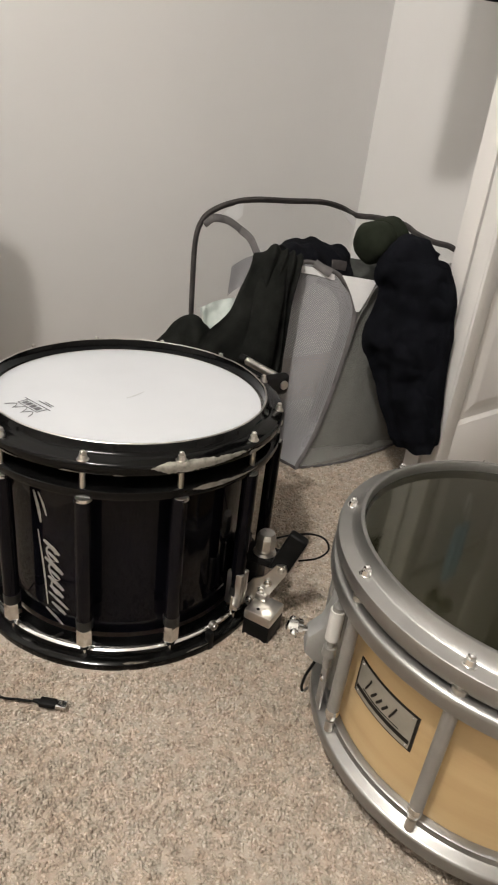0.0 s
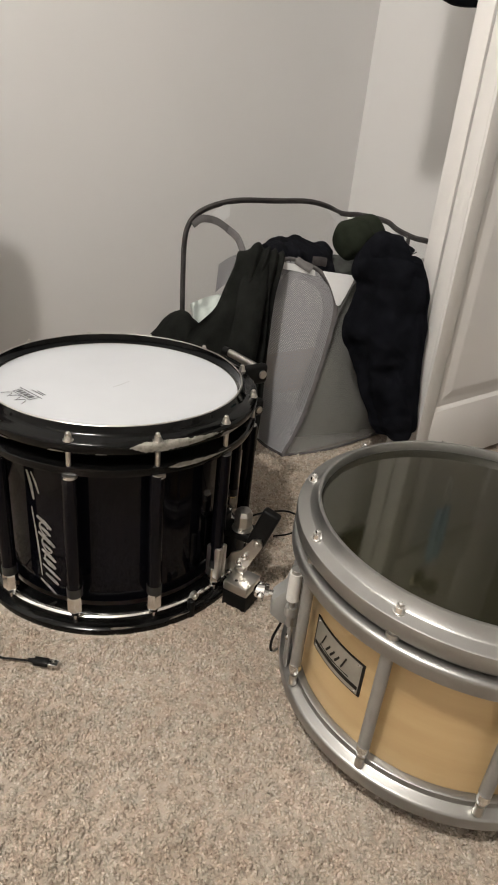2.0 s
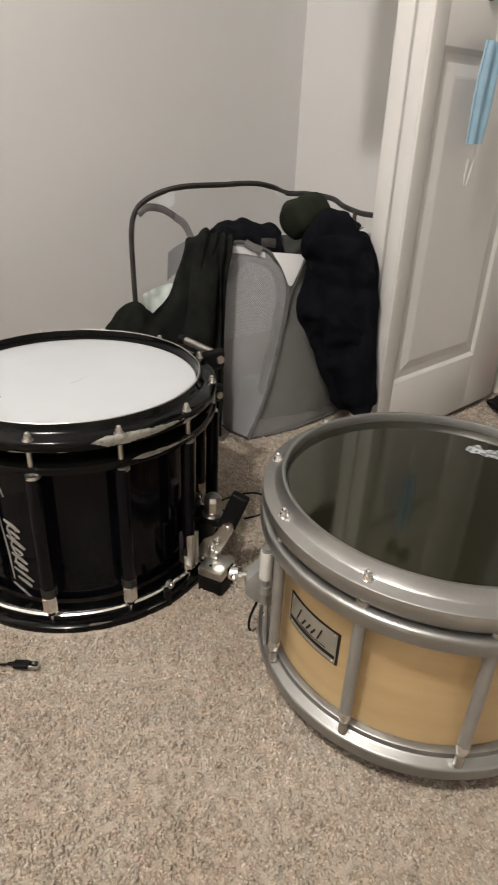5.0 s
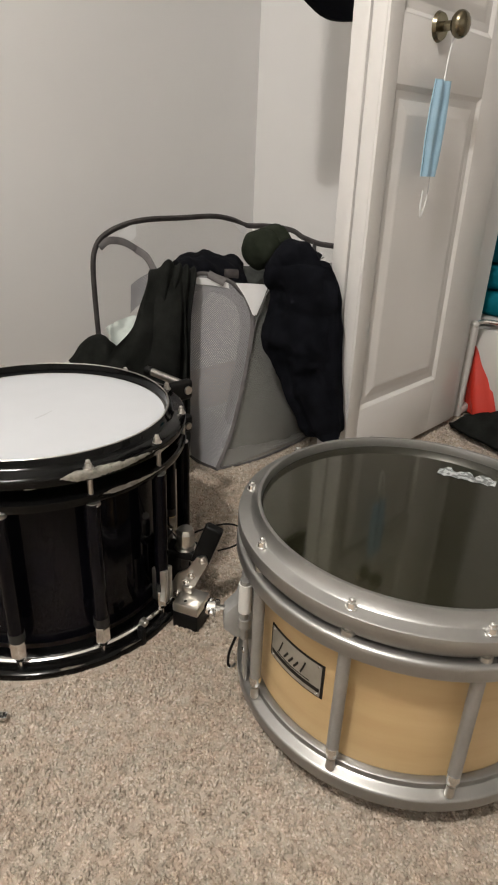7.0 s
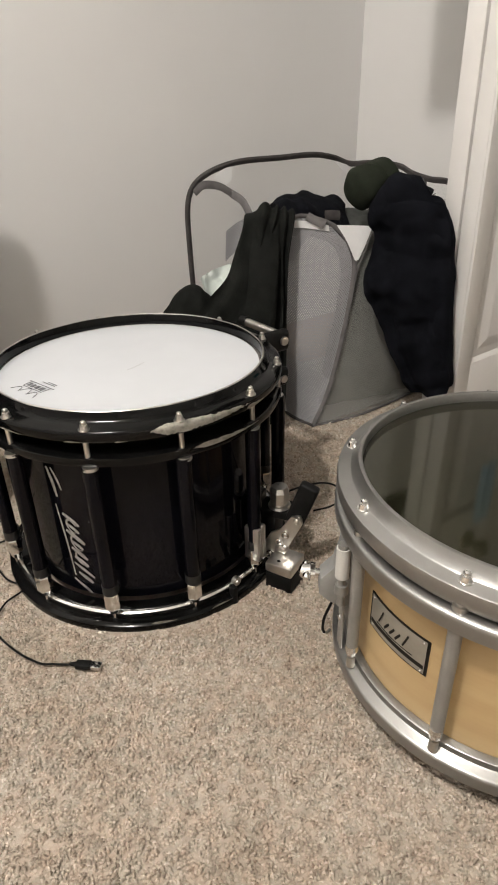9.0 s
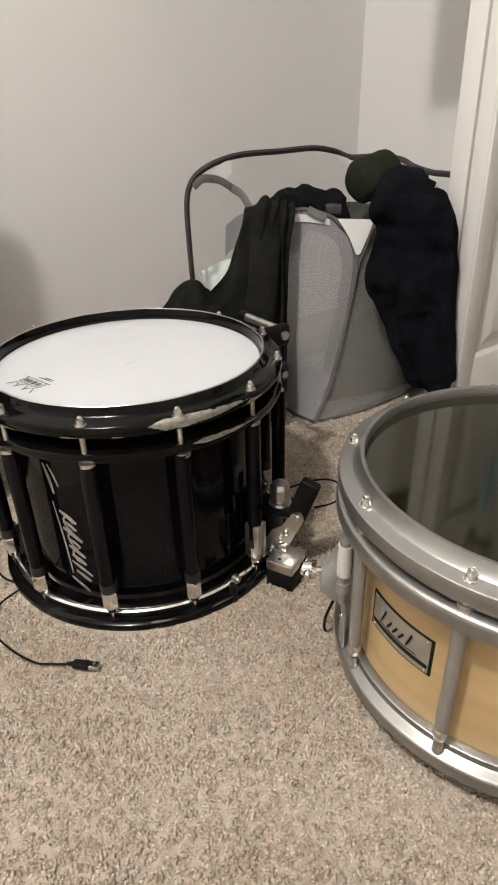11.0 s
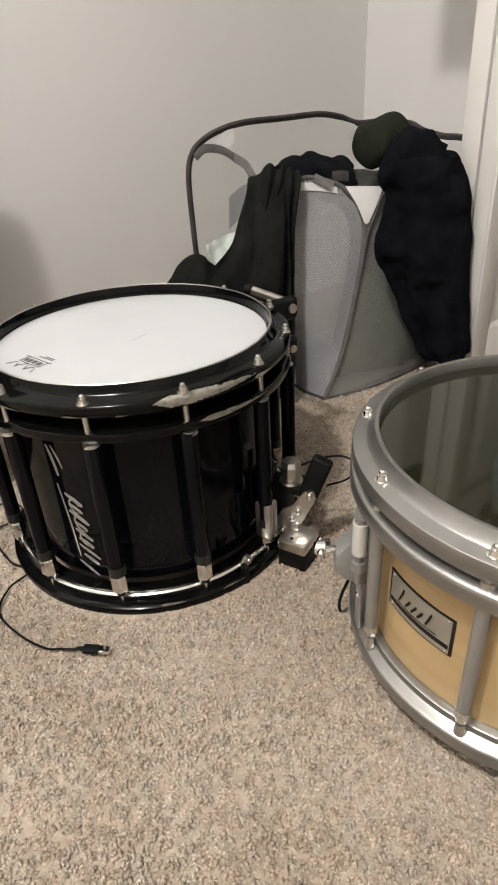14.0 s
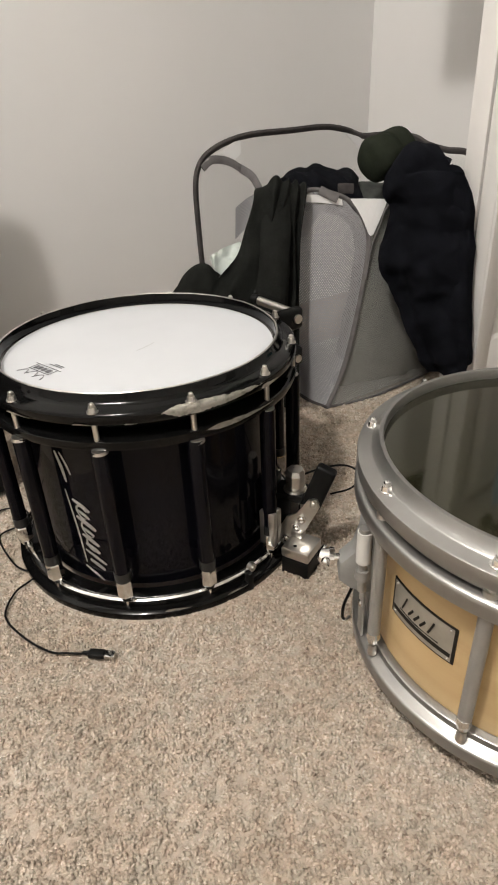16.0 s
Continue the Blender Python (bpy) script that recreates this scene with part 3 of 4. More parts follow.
gear("back_plate", box(0.178, 0.192, -0.020, 0.020, 0.040, 0.118, 0.003), RUBBER, black, "black strainer plate")
gear("plate_edge", box(0.190, 0.1935, -0.0215, -0.0195, 0.062, 0.112, 0.0006), NICKEL, black, "bright edge of the strainer plate")
bm = box(0.192, 0.236, -0.017, 0.017, 0.094, 0.106, 0.002)
box(0.192, 0.218, -0.018, 0.018, 0.045, 0.096, 0.003, bm=bm)
gear("strainer_housing", bm, RUBBER, black, "black strainer housing")
gear("knob_seat", rod((0.218, 0, 0.1062), (0.218, 0, 0.1095), 0.0165, 0.0150, 20), NICKEL, black, "nickel seat of the knob")
bm = rod((0.218, 0, 0.1095), (0.218, 0, 0.114), 0.0105, n=14)
rod((0.218, 0, 0.114), (0.218, 0, 0.131), 0.0138, 0.0142, 8, bm)
rod((0.218, 0, 0.131), (0.218, 0, 0.138), 0.0142, 0.0110, 8, bm)
gear("tension_knob", bm, NICKEL, black, "faceted nickel tension knob")
lower, upper = Vector((0.212, -0.022, 0.036)), Vector((0.252, -0.022, 0.104))
bm = bmesh.new()
outline = [(-0.010, -0.014), (0.0, -0.0165), (0.030, -0.014), (0.078, -0.009), (0.087, 0.0), (0.078, 0.009), (0.048, 0.010), (0.032, 0.018), (0.0, 0.0155), (-0.010, 0.013)]
faces = [[bm.verts.new((u, z, w)) for u, w in outline] for z in (-0.0016, 0.0016)]
bm.faces.new(faces[0]), bm.faces.new(faces[1])
for i in range(len(outline)):
    j = (i + 1) % len(outline)
    bm.faces.new((faces[0][i], faces[0][j], faces[1][j], faces[1][i]))
bmesh.ops.recalc_face_normals(bm, faces=bm.faces)
gear("lever_arm", tilted(bm, lower, upper, (0, 1, 0)), NICKEL, black, "nickel lever arm")
for u, r in ((0.002, 0.0062), (0.030, 0.0055), (0.046, 0.0062), (0.078, 0.0068)):
    p = lower.lerp(upper, u / 0.0789)
    bm = rod(p + Vector((0, -0.0045, 0)), p + Vector((0, 0.006, 0)), r, n=14)
    ball(p + Vector((0, -0.0045, 0)), r * 0.72, bm, (1, 0.45, 1))
    gear("rivet", bm, NICKEL if u > 0.07 else CHROME, black, "lever rivet")
bm = tilted(box(-0.012, 0.054, -0.008, 0.008, -0.0135, 0.0135, 0.004, 3), upper + Vector((-0.004, 0.010, 0.0)), upper + Vector((0.012, 0.012, 0.046)), (0, 1, 0))
gear("lever_handle", bm, RUBBER, black, "black rubber lever handle")
gear("snare_cord", sweep([(0.224, 0.012, 0.122), (0.250, 0.012, 0.138), (0.278, 0.012, 0.149), (0.296, 0.014, 0.145), (0.302, 0.014, 0.130), (0.290, 0.010, 0.115), (0.266, 0.006, 0.104)], 0.0014, 6, 8), RUBBER, black, "thin black loop of cord")
K = turned(-66.5, 0.0)
gear("clamp_block", box(0.222, 0.262, -0.022, 0.020, 0.0, 0.030, 0.002), RUBBER, black, "black clamp block resting on the carpet", K)
bm = box(0.2215, 0.2625, -0.0225, 0.0205, 0.030, 0.046, 0.003)
box(0.222, 0.240, 0.004, 0.0195, 0.044, 0.056, 0.004, bm=bm)
gear("clamp_plate", bm, NICKEL, black, "bright chrome top of the clamp block", K)
gear("clamp_screw", ball((0.238, -0.012, 0.0462), 0.0026, None, (1, 1, 0.3)), RUBBER, black, "", K)
C = turned(-71.2, 0.0)
gear("lug_clip", box(0.192, 0.2160, -0.0092, -0.0010, 0.044, 0.098, 0.002), NICKEL, black, "split nickel clip round the lug", C)
gear("lug_clip", box(0.192, 0.2160, 0.0010, 0.0092, 0.044, 0.100, 0.002), NICKEL, black, "split nickel clip round the lug", C)
bm = rod((0.2035, 0, 0.030), (0.2095, 0, 0.0305), 0.0068, 0.0058, 16)
ball((0.2095, 0, 0.0305), 0.0036, bm)
gear("foot_screw", bm, NICKEL, black, "nickel screw on the lower hoop", turned(-83.5, 0.0))
gear("foot_bracket", box(0.206, 0.217, -0.004, 0.004, -0.002, 0.030, 0.002), RUBBER, black, "", turned(-86, 0.0))

# carrier bracket at the rim
N = turned(0, 0.0)
gear("carrier_rod", rod((0.243, 0.066, 0.286), (0.247, -0.012, 0.284), 0.0068, n=16), NICKEL, black, "short nickel carrier rod", N)
gear("rod_end", rod((0.240, 0.074, 0.286), (0.243, 0.062, 0.286), 0.0085, n=16), RUBBER, black, "", N)
gear("carrier_bracket", box(0.198, 0.262, -0.030, -0.014, 0.258, 0.294, 0.008, 3), RUBBER, black, "black carrier bracket", N)
gear("carrier_bracket", box(0.198, 0.252, -0.040, -0.026, 0.205, 0.236, 0.006, 3), RUBBER, black, "black lower carrier bracket", N)
gear("bracket_bolt", rod((0.248, -0.033, 0.277), (0.248, -0.029, 0.277), 0.007, 0.0075, 16), NICKEL, black, "nickel bracket bolt", N)
gear("bracket_bolt", rod((0.240, -0.043, 0.218), (0.240, -0.039, 0.218), 0.006, 0.0065, 16), NICKEL, black, "nickel bracket bolt", N)

# ---- maple drum ----
P0 = 158.2
maple_drum = empty("maple_snare_drum", pose(0.5715, 0.2812, 0), "natural maple marching snare drum with grey hoops and a dark head", "drum", "marching drums")
part("shell", lathe([(0.178, 0.03), (0.178, 0.262), (0.172, 0.262), (0.172, 0.03)], 128), MAPLE, maple_drum, "clear-coated maple shell")
part("drum_head", lathe([(0.0005, 0.2665), (0.06, 0.2665), (0.12, 0.2665), (0.1714, 0.2665), (0.177, 0.2665), (0.182, 0.2660), (0.182, 0.262), (0.0005, 0.262)], 128, False), HEAD_DARK, maple_drum, "smoky dark glossy head")
part("top_hoop", lathe([(0.1796, 0.260), (0.1796, 0.2768), (0.1803, 0.2784), (0.1822, 0.2790), (0.1842, 0.2785), (0.1850, 0.2768), (0.1858, 0.2745), (0.1908, 0.2668), (0.1926, 0.2656), (0.2030, 0.2638), (0.2048, 0.2628), (0.2054, 0.2608),
                        (0.2054, 0.2490), (0.2042, 0.2474), (0.1985, 0.2470), (0.1965, 0.2380), (0.186, 0.237)], 160), ALU, maple_drum, "dull grey metal hoop")
part("ring", lathe([(0.179, 0.2160), (0.179, 0.2362), (0.1990, 0.2362), (0.2044, 0.2346), (0.2060, 0.2328), (0.2062, 0.2300), (0.2062, 0.2205), (0.2048, 0.2172), (0.2, 0.2160)], 160), ALU, maple_drum, "grey metal ring below the hoop")
part("bottom_hoop", lathe([(0.179, 0.0612), (0.1858, 0.0612), (0.1876, 0.0602), (0.1886, 0.0545), (0.1905, 0.0532), (0.1978, 0.0516), (0.2000, 0.0502), (0.2006, 0.0484), (0.2006, 0.0372), (0.1994, 0.0348), (0.15, 0.033)], 160), ALU, maple_drum, "grey metal lower hoop")
# black ring added as deep shade in the gap between hoop and carpet
part("shade_ring", lathe([(0.145, 0.0), (0.160, 0.0), (0.162, 0.004), (0.162, 0.039), (0.145, 0.039)], 96), RUBBER, maple_drum, "dark ring standing in for the shade under the hoop")
bolt_b, tube_b, collar_b, upper_b, tip_b = (chrome_bolt(), rod((0, 0, 0.086), (0, 0, 0.218), 0.0065, n=18), rod((0, 0, 0.072), (0, 0, 0.079), 0.0056, 0.0074, 14), rod((0, 0, 0.205), (0, 0, 0.262), 0.0045, n=12), rod((0, 0, 0.054), (0, 0, 0.068), 0.0050, 0.0046, n=12))
rod((0, 0, 0.079), (0, 0, 0.086), 0.0074, 0.0070, 14, collar_b)
ball((0, 0, 0.0775), 0.0068, collar_b)
rod((0, 0, 0.2335), (0, 0, 0.2405), 0.0075, 0.0070, 14, upper_b)
first = {}
for k in range(10):
    place = turned(P0 + 36 * k, 0.1945)
    for name, bm, mat, z, label in (("tension_bolt", bolt_b, CHROME, 0.2644, "nickel tension bolt"), ("lug", tube_b, GREY_LUG, 0, "grey tube lug"), ("lug_collar", collar_b, CHROME, 0, "chrome lug collar"),
                                    ("tension_rod", upper_b, NICKEL, 0, ""), ("rod_tip", tip_b, NICKEL, 0, "")):
        m = place @ Matrix.Translation((0, 0, z)) @ Matrix.Rotation(k * 0.9, 4, "Z")
        if name in first:
            shared(name, first[name], m, maple_drum)
        else:
            first[name] = part(name, bm, mat, maple_drum, label)
            first[name].matrix_basis = m


def on_shell(a0, a1, z0, z1, radius, thick, n=12):
    """A thin plate bent round the shell."""
    bm = bmesh.new()
    cols = []
    for i in range(n + 1):
        a = a0 + (a1 - a0) * i / n
        cols.append([bm.verts.new(polar(r, a, z)) for r, z in ((radius, z0), (radius + thick, z0), (radius + thick, z1), (radius, z1))])
    for c, d in zip(cols, cols[1:]):
        for k in range(4):
            bm.faces.new((c[k], c[(k + 1) % 4], d[(k + 1) % 4], d[k]))
    bm.faces.new(cols[0]), bm.faces.new(cols[-1])
    bmesh.ops.recalc_face_normals(bm, faces=bm.faces)
    return bm


badge = part("badge", on_shell(160.0, 186.5, 0.1205, 0.1645, 0.1778, 0.0016), BADGE_DARK, maple_drum, "metal maker's badge with a dark border", smooth=False)
part("badge_face", on_shell(160.9, 185.6, 0.1222, 0.1628, 0.179, 0.0008), BADGE, badge, "pewter-coloured badge face", smooth=False)
part("badge_band", on_shell(161.2, 185.3, 0.1275, 0.1325, 0.1793, 0.0007), BADGE_DARK, badge, "", smooth=False)
bm = bmesh.new()
for u, w in ((166.5, 0.0105), (169.6, 0.006), (172.2, 0.006), (174.8, 0.006), (178.0, 0.0105)):
    line = [polar(0.1800, u - 0.9, 0.1390), polar(0.1800, u, 0.1390 + w * 0.7), polar(0.1800, u + 0.9, 0.1390 + w * 1.5)]
    sweep(line, 0.0016, 4, 5, 0.5, bm)
sweep([polar(0.1800, 164.5, 0.1352), polar(0.1800, 172, 0.1345), polar(0.1800, 181, 0.1355)], 0.0007, 6, 5, 0.5, bm)
part("badge_mark", bm, BADGE_DARK, badge, "dark script-like mark")
for a in (162, 184.5):
    for z in (0.1245, 0.1605):
        part("badge_rivet", ball(polar(0.1796, a, z), 0.0016), CHROME, badge)

# pale print on the dark head
mark = Matrix.Translation((0.128, 0.004, 0.2668)) @ Matrix.Rotation(radians(-72), 4, "Z")
bm = bmesh.new()
top = [(-0.0362 + 0.0045 * i, 0.005 + 0.011 * abs(math.sin(i * 0.62)) - 0.004 * (i % 3 == 1), 0) for i in range(17)]
low = [(0.0358 - 0.0045 * i, -0.010 - 0.003 * (i % 4 == 2), 0) for i in range(17)]
face = bm.faces.new([bm.verts.new(p) for p in top + low])
bmesh.ops.triangulate(bm, faces=[face])
made = bmesh.ops.extrude_face_region(bm, geom=list(bm.faces))
for v in made["geom"]:
    if isinstance(v, bmesh.types.BMVert):
        v.co.z += 0.0003
bmesh.ops.recalc_face_normals(bm, faces=bm.faces)
bm.transform(mark)
part("printed_mark", bm, PALE_INK, maple_drum, "pale grey printed maker's mark", smooth=False)

# throw-off and bracket of the maple drum
Q = turned(141, 0.0)
gear("bracket", box(0.178, 0.188, -0.016, 0.022, 0.070, 0.205, 0.004), BRACKET, maple_drum, "grey cast strainer bracket", Q)
bm = bmesh.new()
prof = [(0.180, 0.208), (0.197, 0.208), (0.200, 0.182), (0.206, 0.160), (0.220, 0.144), (0.221, 0.122), (0.208, 0.110), (0.190, 0.104), (0.180, 0.106)]
sides = [[bm.verts.new((r, y, z)) for r, z in prof] for y in (-0.004, 0.020)]
bm.faces.new(sides[0]), bm.faces.new(sides[1])
for i in range(len(prof)):
    j = (i + 1) % len(prof)
    bm.faces.new((sides[0][i], sides[0][j], sides[1][j], sides[1][i]))
bmesh.ops.recalc_face_normals(bm, faces=bm.faces)
bmesh.ops.bevel(bm, geom=list(bm.edges), offset=0.002, segments=2, affect="EDGES", profile=0.5)
gear("guard", bm, BRACKET, maple_drum, "grey cast guard", Q)
bm = rod((0.219, 0.004, 0.140), (0.228, 0.004, 0.141), 0.0045, n=12)
rod((0.226, 0.004, 0.141), (0.231, 0.004, 0.1415), 0.0105, 0.0112, 20, bm)
rod((0.231, 0.004, 0.1415), (0.239, 0.004, 0.142), 0.0088, 0.0080, 20, bm)
ball((0.239, 0.004, 0.142), 0.0080, bm, (0.6, 1, 1))
for side in (-1, 1):
    ball((0.235, 0.004 + side * 0.0095, 0.1435), 0.0058, bm, (0.8, 1.0, 0.75))
gear("wing_screw", bm, CHROME, maple_drum, "bright chrome wing screw", Q)
V = turned(152.5, 0.2035)
bm = rod((0, 0, 0.167), (0, 0, 0.205), 0.0075, n=20)
gear("adjuster_sleeve", bm, WHITE_PLASTIC, maple_drum, "off-white adjuster sleeve", V)
gear("sleeve_slit", box(-0.0068, -0.0064, 0.0032, 0.0042, 0.169, 0.204), RUBBER, maple_drum, "dark slit in the sleeve", V)
bm = rod((0, 0, 0.128), (0, 0, 0.168), 0.0042, n=12)
rod((0, 0, 0.145), (0, 0, 0.156), 0.0078, 0.0068, 12, bm)
gear("adjuster_screw", bm, GREY_LUG, maple_drum, "grey adjuster screw", V)
gear("lever_wire", sweep([(0.203, 0.0, 0.110), (0.208, 0.001, 0.096), (0.213, 0.0, 0.078), (0.214, -0.002, 0.060), (0.212, -0.004, 0.051)], 0.0017, 8), RUBBER, maple_drum, "dark release wire", turned(144))
gear("wire_foot", sweep([(0.212, -0.004, 0.051), (0.208, -0.010, 0.044), (0.203, -0.018, 0.040)], 0.0020, 8), CHROME, maple_drum, "bright bent end of the release wire", turned(144))
gear("snare_strap", box(0.1955, 0.1985, -0.008, 0.008, 0.052, 0.128, 0.0012), GREY_LUG, maple_drum, "flat grey snare strap", turned(148.5))
gear("strap_rivet", ball((0.1990, 0.0, 0.095), 0.0042, None, (0.5, 1, 1)), CHROME, maple_drum, "", turned(148.5))
bm = rod((0, 0, 0.205), (0, 0, 0.2095), 0.0062, 0.0058, 20)
gear("sleeve_ring", bm, GREY_LUG, maple_drum, "grey ring on the sleeve", V)

# ---- laundry hamper ----
hamper = empty("laundry_hamper", pose(0, 0, 0), "collapsible grey mesh laundry hamper with dark binding, overfull", "laundry hamper")
FL, FR, BL, BR = Vector((0.805, 0.882, 0.004)), Vector((1.165, 0.872, 0.004)), Vector((0.80, 1.17, 0.004)), Vector((1.17, 1.17, 0.004))
TBR, TFR = Vector((1.16, 1.16, 0.47)), Vector((1.19, 0.87, 0.44))
part("side_net", net_panel([[(0.786, 0.972, 0.405), (0.811, 0.949, 0.419), (0.850, 0.919, 0.409), (0.886, 0.893, 0.368)],
                            [(0.788, 0.985, 0.31), (0.812, 0.940, 0.31), (0.852, 0.905, 0.31), (0.896, 0.885, 0.318)],
                            [(0.799, 1.03, 0.15), (0.798, 0.940, 0.15), (0.825, 0.900, 0.15), (0.868, 0.882, 0.16)],
                            [(0.812, 1.06, 0.004), (0.801, 0.955, 0.004), (0.801, 0.92, 0.004), FL]]), NET, hamper, "see-through grey mesh side")
part("front_net", net_panel([[(0.899, 0.882, 0.335), (0.935, 0.868, 0.395), (1.05, 0.868, 0.42), (1.19, 0.87, 0.43)],
                             [(0.892, 0.883, 0.27), (0.98, 0.868, 0.27), (1.08, 0.862, 0.27), (1.19, 0.865, 0.27)],
                             [(0.866, 0.882, 0.15), (0.96, 0.864, 0.14), (1.07, 0.852, 0.14), (1.18, 0.86, 0.14)],
                             [FL, (0.902, 0.863, 0.004), (1.0, 0.860, 0.004), FR]]), NET_DARK, hamper, "see-through grey mesh front")
part("back_net", net_panel([[(0.705, 1.165, 0.455), (0.85, 1.165, 0.495), (1.0, 1.165, 0.50), (1.15, 1.165, 0.47)],
                            [(0.70, 1.17, 0.26), (0.85, 1.175, 0.26), (1.0, 1.175, 0.26), (1.17, 1.17, 0.26)], [BL, (0.92, 1.172, 0.004), (1.05, 1.172, 0.004), BR]]), NET_FINE, hamper, "fine see-through mesh back")
part("end_net", net_panel([[TBR, (1.19, 1.02, 0.45), TFR], [(1.18, 1.16, 0.24), (1.20, 1.02, 0.24), (1.19, 0.87, 0.24)], [BR, (1.18, 1.02, 0.004), FR]]), NET_FINE, hamper, "fine see-through mesh end")
part("gusset", net_panel([[(0.735, 1.08, 0.384), (0.760, 1.078, 0.398), (0.789, 1.07, 0.410)], [(0.733, 1.08, 0.355), (0.757, 1.078, 0.368), (0.785, 1.07, 0.378)], [(0.731, 1.08, 0.325), (0.748, 1.078, 0.338), (0.766, 1.07, 0.35)]]), NET, hamper, "folded grey mesh gusset")
part("bottom", sheet([[BL, BR], [FL, FR]], 6, 6, thick=0.003), WHITE_CLOTH, hamper)
part("frame_wire", sweep([(0.710, 1.16, 0.004), (0.703, 1.16, 0.14), (0.700, 1.16, 0.237), (0.697, 1.16, 0.331), (0.697, 1.16, 0.416), (0.708, 1.16, 0.455), (0.733, 1.16, 0.477), (0.777, 1.16, 0.493), (0.837, 1.16, 0.502), (0.937, 1.16, 0.503), (1.030, 1.16, 0.504), (1.092, 1.16, 0.495), (1.136, 1.15, 0.480),
                          (1.162, 1.10, 0.482), (1.170, 1.03, 0.479), (1.170, 0.99, 0.466), (1.170, 0.938, 0.457), (1.175, 0.89, 0.453), (1.195, 0.870, 0.42), (1.195, 0.865, 0.2), (1.18, 0.868, 0.01)], 0.0068, 8, 8, 0.75), WIRE_TRIM, hamper, "dark bound spring-wire rim")
part("strap", sweep([(1.172, 0.955, 0.457), (1.168, 0.952, 0.440), (1.165, 0.95, 0.415)], 0.010, 8, 5, 0.2), MESH_TRIM, hamper, "short grey strap")
part("edge_binding", sweep([FL, (0.842, 0.879, 0.08), (0.868, 0.880, 0.16), (0.888, 0.881, 0.245), (0.899, 0.882, 0.325), (0.890, 0.889, 0.364), (0.874, 0.901, 0.391), (0.856, 0.914, 0.406), (0.831, 0.933, 0.416), (0.811, 0.948, 0.419), (0.800, 0.957, 0.408), (0.792, 0.963, 0.375), (0.790, 0.97, 0.33)], 0.0048, 8, 8, 0.35), MESH_TRIM, hamper, "grey tape binding along the edge")
part("edge_binding", sweep([(0.893, 0.878, 0.255), (0.903, 0.877, 0.315), (0.914, 0.870, 0.355), (0.930, 0.862, 0.392), (1.03, 0.866, 0.418), (1.10, 0.868, 0.44)], 0.0030, 6, 8, 0.4), MESH_TRIM, hamper, "grey binding along the edge")
part("edge_binding", sweep([FL + Vector((0, 0, 0.003)), (0.902, 0.861, 0.006), (1.0, 0.858, 0.008), FR + Vector((0, 0, 0.006))], 0.0028, 6), MESH_TRIM, hamper)
part("edge_binding", sweep([FL + Vector((0, 0, 0.003)), (0.799, 0.92, 0.007), (0.800, 0.96, 0.008), (0.811, 1.0, 0.01)], 0.0034, 6), WIRE_TRIM, hamper)
part("strap", sweep([(0.712, 1.155, 0.452), (0.735, 1.155, 0.464), (0.772, 1.155, 0.459), (0.803, 1.15, 0.442)], 0.008, 8, 6, 0.25), MESH_TRIM, hamper, "grey carrying strap")
part("strap", sweep([(0.800, 1.15, 0.443), (0.806, 1.12, 0.43), (0.792, 1.075, 0.409)], 0.008, 8, 6, 0.15), MESH_TRIM, hamper, "grey tail of the strap")
part("corner_patch", sheet([[(0.758, 1.157, 0.474), (0.785, 1.157, 0.490), (0.806, 1.157, 0.494)], [(0.79, 1.156, 0.460), (0.80, 1.156, 0.466), (0.806, 1.156, 0.470)]], 5, 4, thick=0.001), WHITE_CLOTH, hamper, "white corner patch")
part("corner_patch", sheet([[(1.085, 1.155, 0.490), (1.11, 1.155, 0.484), (1.136, 1.15, 0.476)], [(1.118, 1.154, 0.466), (1.125, 1.154, 0.462), (1.135, 1.15, 0.456)]], 5, 4, thick=0.001), WHITE_CLOTH, hamper, "white corner patch")
part("lining", sheet([[(0.868, 0.904, 0.402), (0.894, 0.884, 0.401), (0.922, 0.863, 0.399)], [(0.884, 0.891, 0.372), (0.899, 0.880, 0.371), (0.914, 0.869, 0.369)], [(0.897, 0.881, 0.338), (0.900, 0.879, 0.336), (0.904, 0.876, 0.338)]], 6, 6, thick=0.001), WHITE_CLOTH, hamper, "white nylon lining flap")
part("lining", sheet([[(0.824, 0.944, 0.402), (0.836, 0.936, 0.402), (0.846, 0.928, 0.402)], [(0.808, 0.962, 0.37), (0.816, 0.955, 0.37), (0.826, 0.946, 0.372)], [(0.796, 0.975, 0.335), (0.803, 0.968, 0.335), (0.812, 0.960, 0.337)]], 5, 5, thick=0.001), PALE_LINING, hamper, "pale strip inside the mesh")
part("lining", sheet([[(0.804, 0.950, 0.412), (0.828, 0.931, 0.410), (0.854, 0.911, 0.402)], [(0.803, 0.951, 0.399), (0.827, 0.932, 0.397), (0.857, 0.911, 0.391)]], 8, 4, thick=0.001), WHITE_CLOTH, hamper, "white hem along the mesh top")
part("strap", sweep([(0.822, 0.936, 0.419), (0.834, 0.925, 0.411), (0.847, 0.914, 0.403)], 0.008, 8, 6, 0.3), MESH_TRIM, hamper, "grey pull tab")
part("strap", sweep([(0.862, 0.93, 0.417), (0.876, 0.925, 0.417), (0.89, 0.92, 0.415)], 0.009, 8, 6, 0.3), WIRE_TRIM, hamper, "dark pull tab")

